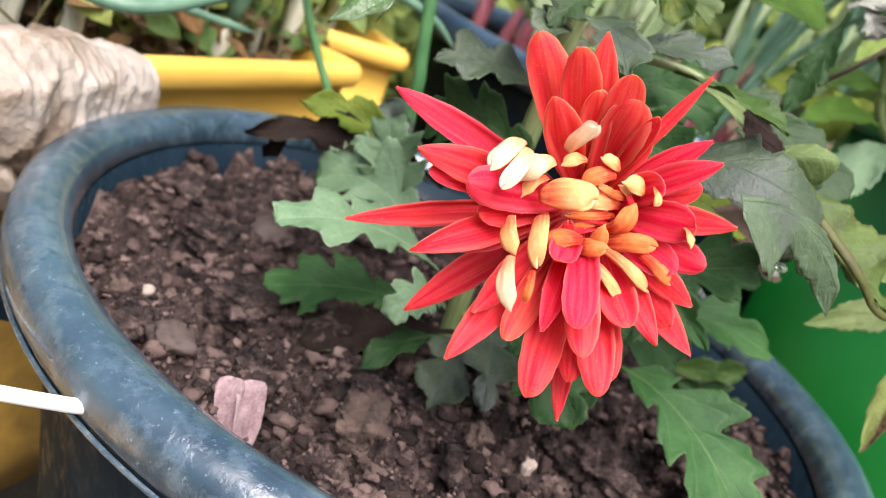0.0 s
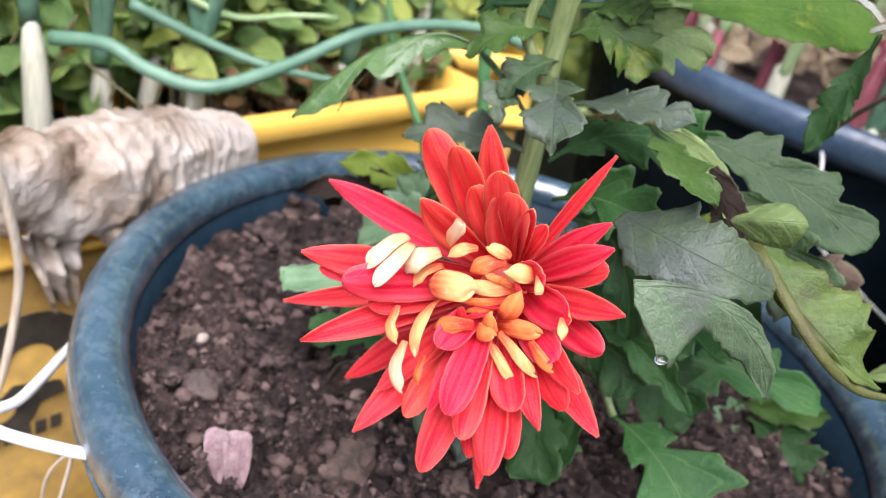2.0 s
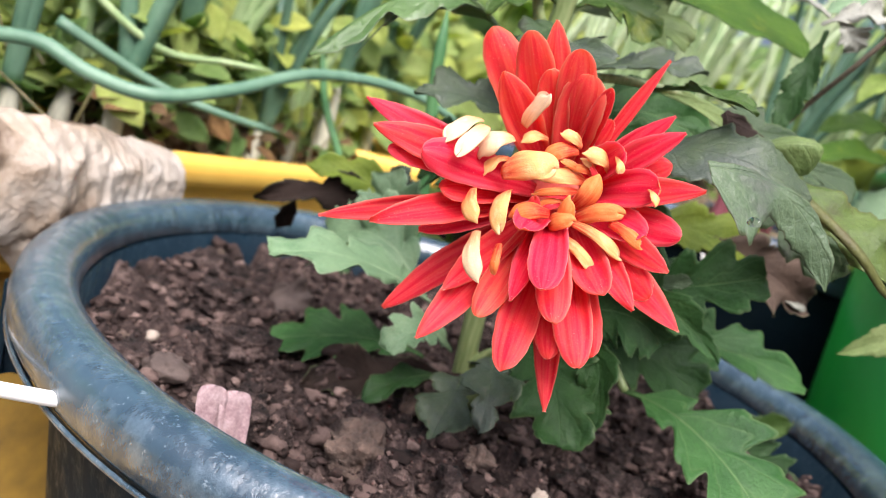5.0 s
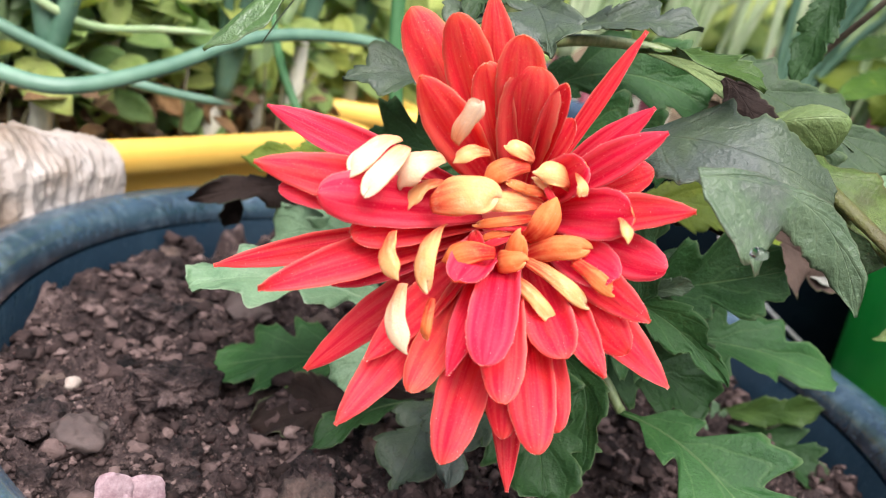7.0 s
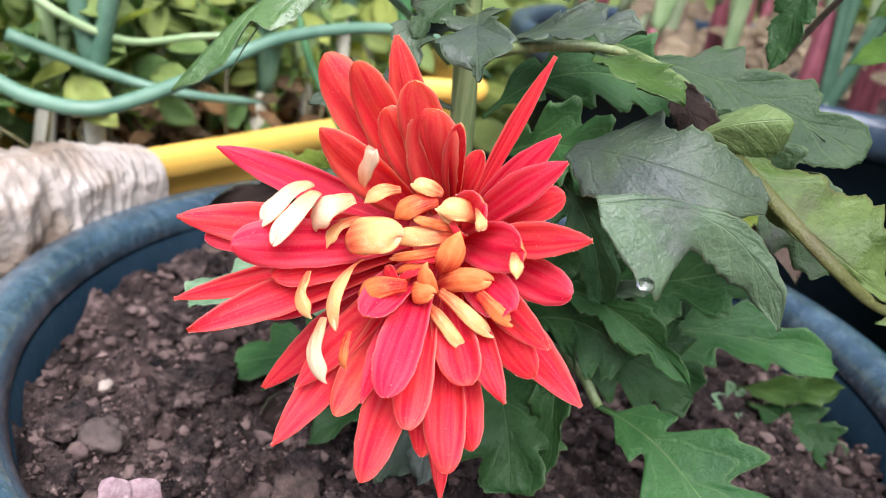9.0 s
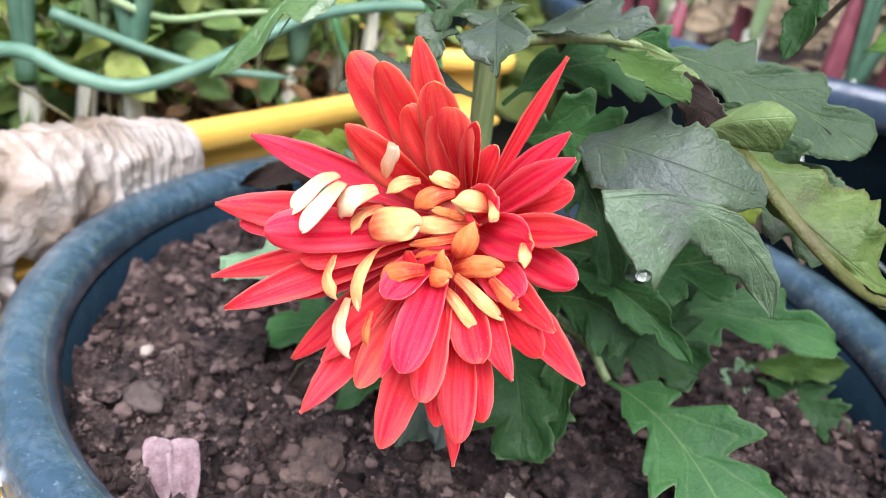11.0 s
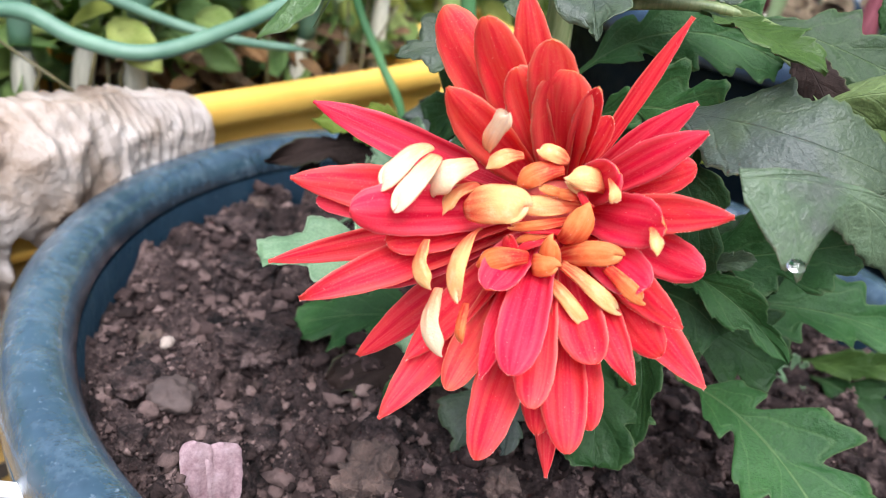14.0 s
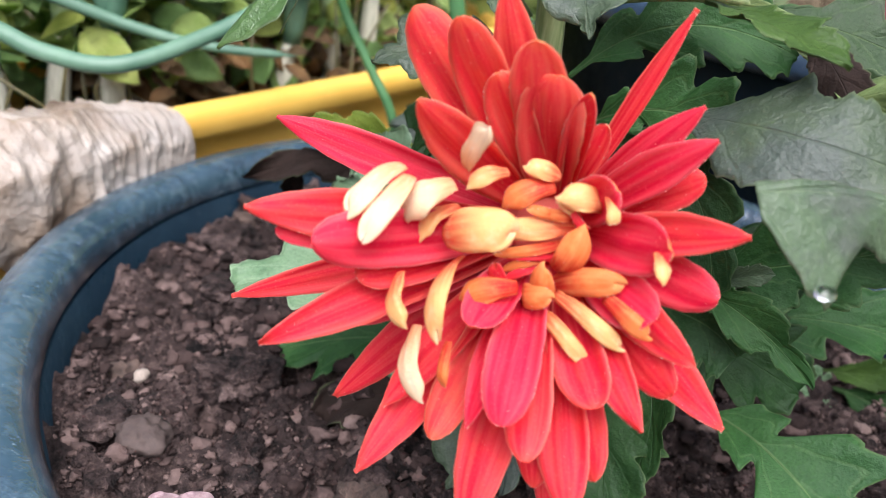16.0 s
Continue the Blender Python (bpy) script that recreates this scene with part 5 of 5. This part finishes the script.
def onion(at, seed, height=0.16, leaves=4, mat=ONION, label="spring onion with long blue-green tubular leaves", stalk=STALK_WHITE, group="spring onions", girth=0.0052, reach=0.35, lean=Vector((0, 0, 0))):
    rng = random.Random(seed)
    at = Vector(at)
    ob = thing("spring_onion", at, label, "onion plant", group)
    top = at + Vector((rng.uniform(-0.006, 0.006), rng.uniform(-0.006, 0.006), height * reach))
    part("stalk", sweep(bmesh.new(), spline([at - UP * 0.006, at + UP * height * 0.12, top], 5), lambda s: girth * (1 - 0.24 * s - (0.5 * (s - 0.75) / 0.25 if s > 0.75 else 0)), 10), stalk, ob)
    for k in range(leaves):
        a = rng.uniform(0, 2 * math.pi)
        d = Vector((math.cos(a), math.sin(a), 0)) * rng.uniform(0.15, 0.5) * height
        h = height * rng.uniform(0.6, 1.15)
        part("leaf", onion_bm([top - UP * height * 0.06, top + d * 0.18 + lean * h * 0.12 + UP * h * 0.35, top + d * 0.5 + lean * h * 0.45 + UP * h * 0.7, top + d + lean * h + UP * h * rng.uniform(0.75, 1.0)], rng.uniform(0.003, 0.0042), 0.0012), mat, ob)
    return ob


big = onion((-0.187, 0.225, 0.264), 3, 0.17, 3, label="spring onion with a thick whitish stalk and arching leaf", girth=0.0058)
part("leaf", onion_bm([V(-180, 226, 312), V(-160, 233, 315), V(-142, 237, 310), V(-122, 246, 309), V(-109, 275, 317), V(-94, 311, 331), V(-69, 348, 336), V(-48, 371, 331), V(-30, 385, 318)], 0.0030, 0.0024), ONION, big, "long blue-green leaf arching sideways")
part("leaf", onion_bm([V(-185, 262, 352), V(-167, 269, 334), V(-150, 290, 322), V(-135, 314, 324), V(-120, 330, 326)], 0.0018, 0.0012), ONION_PALE, big)
part("leaf", onion_bm([V(-178, 262, 322), V(-150, 285, 309), V(-128, 300, 304), V(-105, 320, 302)], 0.0026, 0.0016), ONION, big)
rng = random.Random(11)
for i in range(11):
    p = BOX1 + ALONG * rng.uniform(0.02, 0.26) + DEEP * rng.uniform(0.03, 0.08)
    onion((p.x, p.y, 0.257), 20 + i, rng.uniform(0.12, 0.24), rng.choice((3, 4, 4, 5)), rng.choice((ONION, ONION, ONION_PALE)))
for i in range(18):
    p = BOX2 + ALONG2 * rng.uniform(0.02, 0.07) + DEEP2 * rng.uniform(0.02, 0.42)
    onion((p.x, p.y, 0.256), 50 + i, rng.uniform(0.16, 0.30), rng.choice((4, 5)), rng.choice((ONION, ONION_PALE)))
front = thing("spring_onion", (-0.0674, 0.34, FLOOR), "thin single onion leaves rising between the pot and planter", "onion plant")
part("leaf", onion_bm([V(-58, 338, FLOOR * 1000), V(-63, 336, 240), V(-69.5, 335, 280), V(-82, 335, 300.3), V(-95, 335, 320.6), V(-104, 336, 345)], 0.0021, 0.0017), ONION_GREEN, front)
part("leaf", onion_bm([V(-24, 320, FLOOR * 1000), V(-29, 312, 240), V(-34.4, 308, 305.3), V(-37.8, 308, 322), V(-42.5, 308, 343.3), V(-47, 310, 375)], 0.0031, 0.0026), ONION_GREEN, front)


# ---- broad-leaved seedlings in the boxes ----
def blade(bm, base, tip, face, width, under=0):
    mid = bez(base, base.lerp(tip, 0.5) + face * (tip - base).length * 0.12, tip, 6)
    grid, nor = [], []
    for i, (t, s, nn) in enumerate(frames_along(mid, face)):
        h = width / 2 * max(math.sin(math.pi * min(0.04 + i / 6.2, 1)) ** 0.7, 0.03)
        grid.append([mid[i] + s * u * h + nn * abs(u) * h * 0.3 for u in (-1, -0.5, 0, 0.5, 1)])
        nor.append([nn] * 5)
    return sheet(bm, grid, 0.0004, nor, under)


def thicket(name, label, mat, count, place, seed, low, high, size, kind="stuff"):
    """Many small leaves on thin stalks."""
    rng = random.Random(seed)
    bm = bmesh.new()
    for i in range(count):
        p = place(rng)
        z = rng.uniform(low, high)
        a = rng.uniform(0, 2 * math.pi)
        d = Vector((math.cos(a), 0.6 * math.sin(a), rng.uniform(-0.9, 0.35)))
        w = rng.uniform(0.6, 1.3) * size
        base = Vector((p.x, p.y, z))
        blade(bm, base, base + d.normalized() * w * 1.7, (0.7 * UP + Vector((rng.uniform(-0.5, 0.5), rng.uniform(-1.3, -0.1), 0))).normalized(), w)
    return single(name, bm, mat, place(rng), label, "foliage", kind=kind)


thicket("seedling_leaves", "crowded fresh green seedling leaves in the planter box", LEAF_LIGHT, 300, lambda r: BOX1 + ALONG * r.choice((r.uniform(0.0, 0.18), r.uniform(0.0, 0.18), r.uniform(0.26, 0.42))) + DEEP * r.uniform(0.03, 0.085), 1, 0.292, 0.35, 0.0125)
thicket("seedling_leaves", "crowded mid green seedling leaves in the planter box", LEAF_MID, 260, lambda r: BOX1 + ALONG * r.choice((r.uniform(0.0, 0.18), r.uniform(0.0, 0.18), r.uniform(0.26, 0.42))) + DEEP * r.uniform(0.03, 0.085), 2, 0.284, 0.34, 0.012)
thicket("seedling_leaves", "crowded fresh green leaves in the far planter box", LEAF_LIGHT, 640, lambda r: BOX2 + ALONG2 * r.uniform(0.005, 0.083) + DEEP2 * r.uniform(0.02, 0.44), 3, 0.27, 0.43, 0.016)
thicket("dry_leaves", "brown dry leaves lying among the seedlings", LEAF_RUSSET, 260, lambda r: BOX1 + ALONG * r.uniform(0.0, 0.17) + DEEP * r.uniform(0.02, 0.085), 4, 0.258, 0.300, 0.0085)
bm = bmesh.new()
rng = random.Random(8)
for i in range(80):
    b = BOX1 + ALONG * rng.uniform(0.01, 0.42) + DEEP * rng.uniform(0.02, 0.085) + UP * 0.254
    sweep(bm, [b, b + Vector((rng.uniform(-0.01, 0.01), rng.uniform(-0.01, 0.01), 0.03)), b + Vector((rng.uniform(-0.02, 0.02), rng.uniform(-0.02, 0.02), rng.uniform(0.04, 0.065)))], lambda s: 0.0010 - 0.0005 * s, 6)
single("seedling_stalks", bm, stem_material("seedling_stalk", (0.07, 0.06, 0.025), (0.15, 0.13, 0.05)), BOX1 + UP * 0.27, "thin brownish green seedling stalks", "foliage", kind="stuff")

# ---- second navy pot with red-stalked onions ----
P2, R2, TOP2 = (0.140, 0.724), 0.25, 0.32
pot2 = thing("flower_pot", (*P2, FLOOR), "large dark navy plastic pot planted with red-stalked onions", "pot")
prof2 = [(R2 + d, z) for d, z in ((-0.075, FLOOR), (-0.015, TOP2 - 0.03), (-0.012, TOP2 - 0.02), (-0.002, TOP2 - 0.021), (0, TOP2 - 0.015), (-0.0005, TOP2 - 0.006), (-0.003, TOP2 - 0.001), (-0.008, TOP2),
                                  (-0.013, TOP2 - 0.001), (-0.0155, TOP2 - 0.005), (-0.017, TOP2 - 0.03), (-0.05, FLOOR + 0.03), (-0.22, FLOOR + 0.02))]
# The wall takes the shaded navy, its darkness painted in.
part("body", lathe(prof2[:3] + prof2[-3:], 120, P2), NAVY_SHADED, pot2)
part("rim", lathe(prof2[2:-2], 120, P2, True), pot_material("blue_rim_plastic", (0.012, 0.030, 0.065), (0.05, 0.085, 0.13), (0.2, 0.22, 0.24)), pot2, "dark blue rolled rim")
part("wire_handle", tube([V(98, 478, 303), V(100, 462, 300), V(109, 446, 271), V(140, 455, 248), V(171, 469, 228)], 0.0009, 0.0009, 8), WHITE_WIRE, pot2, "thin white wire handle")
bm = lathe([(0.004, 0.285), (0.04, 0.288), (0.08, 0.284), (0.12, 0.287), (0.18, 0.284), (0.2335, 0.286)], 60, P2)
for v in bm.verts:
    v.co.z += 0.006 * noise.noise(v.co * 50)
single("soil", bm, SOIL, (*P2, 0.285), "dark soil with litter in the large navy pot", "soil", kind="stuff")
rng = random.Random(21)
for i in range(46):
    a, r = rng.uniform(0, 2 * math.pi), 0.215 * math.sqrt(rng.uniform(0.1, 1))
    red = i % 5 < 3
    onion((P2[0] + r * math.cos(a), P2[1] + r * math.sin(a), 0.28), 100 + i, rng.uniform(0.20, 0.34), rng.choice((3, 4, 5)), rng.choice((ONION_PALE, ONION_WAN, ONION)),
          "red-stalked onion with tall pale leaves" if red else "spring onion with tall pale leaves", STALK_RED if red else STALK_WHITE, "onions in the navy pot", reach=0.30 if red else 0.16, girth=0.0068, lean=Vector((0.28, 0, 0)))
thicket("dry_leaves", "pale dry leaf litter on the soil of the navy pot", LEAF_TAN, 170, lambda r: Vector((P2[0] + r.uniform(-0.15, 0.15), P2[1] + r.uniform(-0.17, 0.11), 0.28)), 5, 0.288, 0.35, 0.016)

# ---- green tub ----
P3, R3 = (0.315, 0.430), 0.145
tub = thing("plastic_tub", (*P3, FLOOR), "plain bright green plastic tub beside the pots", "tub")
part("body", lathe([(0.125, FLOOR), (0.128, FLOOR + 0.004), (0.143, 0.361), (0.140, 0.361), (0.126, FLOOR + 0.02), (0.02, FLOOR + 0.02)], 96, P3), GREEN_TUB, tub)
part("rim", lathe([(0.1425, 0.3605), (0.149, 0.361), (0.1505, 0.366), (0.149, 0.371), (0.143, 0.372), (0.139, 0.368), (0.1395, 0.3605)], 96, P3, True), GREEN_TUB, tub)
bm = lathe([(0.004, 0.335), (0.07, 0.338), (0.136, 0.333)], 48, P3)
single("soil", bm, SOIL, (*P3, 0.335), "dark soil in the green tub", "soil", kind="stuff")
thicket("tub_leaves", "broad light green leaves growing in the green tub", LEAF_LIGHT, 110, lambda r: Vector((P3[0] + r.uniform(-0.12, 0.12), P3[1] + r.uniform(-0.12, 0.12), 0.34)), 6, 0.35, 0.50, 0.034)
thicket("tub_leaves", "yellowing leaves growing in the green tub", LEAF_YELLOW, 60, lambda r: Vector((P3[0] + r.uniform(-0.13, 0.12), P3[1] + r.uniform(-0.13, 0.12), 0.34)), 7, 0.345, 0.46, 0.032)

thicket("seedling_leaves", "broad bright green seedling leaves in the planter box", LEAF_LIGHT, 260, lambda r: BOX1 + ALONG * r.uniform(0.0, 0.5) + DEEP * r.uniform(0.075, 0.12), 31, 0.285, 0.35, 0.016)
thicket("seedling_leaves", "bright green leaves growing behind the planter box", LEAF_LIGHT, 1700, lambda r: BOX1 + ALONG * r.uniform(-0.5, 0.5) + DEEP * r.uniform(0.14, 0.6), 32, 0.20, 0.40, 0.026)
thicket("seedling_leaves", "low green seedling leaves along the planter box wall", LEAF_MID, 240, lambda r: BOX1 + ALONG * r.uniform(0.15, 0.5) + DEEP * r.uniform(0.062, 0.092), 33, 0.262, 0.305, 0.013)
# ---- garden beyond ----
thicket("garden_foliage", "dense sunlit green foliage of the garden behind the pots", LEAF_LIGHT, 1500, lambda r: Vector((r.gauss(0.1, 0.85), 1.0 + abs(r.gauss(0, 0.45)), 0)), 9, FLOOR, 0.55, 0.055)
thicket("garden_foliage", "dense darker green foliage of the garden behind the pots", LEAF_MID, 1300, lambda r: Vector((r.gauss(0.1, 0.95), 1.12 + abs(r.gauss(0, 0.5)), 0)), 10, FLOOR, 0.62, 0.06)
thicket("garden_foliage", "low green foliage beside the planter boxes", LEAF_MID, 500, lambda r: Vector((-0.35 - abs(r.gauss(0, 0.4)), r.gauss(0.7, 0.2), 0)), 12, FLOOR, 0.40, 0.04)
thicket("garden_foliage", "low green foliage beside the green tub", LEAF_LIGHT, 400, lambda r: Vector((r.uniform(0.45, 1.2), r.uniform(0.5, 1.0), 0)), 13, FLOOR, 0.50, 0.05)

# ---- leafy plant leaning out of the green tub ----
weed = thing("leafy_plant", V(205, 372, 336), "leafy green plant leaning out of the green tub", "plant")
part("stem", tube([V(205, 372, 334), V(180, 366, 352), V(146, 356, 370), V(125, 335, 400), V(104, 314, 420), V(70, 311, 448)], 0.0024, 0.0012, 8), STEM, weed)


def weed_leaf(base, tip, width, mat, face=(0, -0.6, 0.8), rise=10, **kw):
    a, t = V(*base), V(*tip)
    part("leaf", leaf_bm(a, a.lerp(t, 0.5) + UP * rise / 1000, t, Vector(face).normalized(), width / 1000, **kw), mat, weed)


for base, tip, width, mat in (((142, 350, 378), (104.5, 332.6, 370.6), 13, LEAF_BROAD), ((150, 356, 366), (99, 304, 358.5), 14, LEAF_BROAD), ((158, 356, 362), (129, 328, 328), 20, LEAF_PALE),
                              ((146, 354, 372), (128, 362, 352), 22, LEAF_YELLOW), ((128, 338, 396), (112, 322, 384), 9, LEAF_MID)):
    weed_leaf(base, tip, width, mat, lobes=4, depth=0.08, swell=0.9)
for k, tip in enumerate(((86, 300, 407), (73, 291, 416), (64, 290, 423), (69, 296, 435), (60, 300, 440), (92, 322, 440), (104, 326, 432), (58, 306, 452))):
    weed_leaf((104 - 5 * min(k, 6), 314 - 0.5 * k, 420 + 3.9 * min(k, 7)), tip, 7, (LEAF_PALE, LEAF_OLIVE)[k % 2], (0, -0.8, 0.5), 3, lobes=3, depth=0.3)
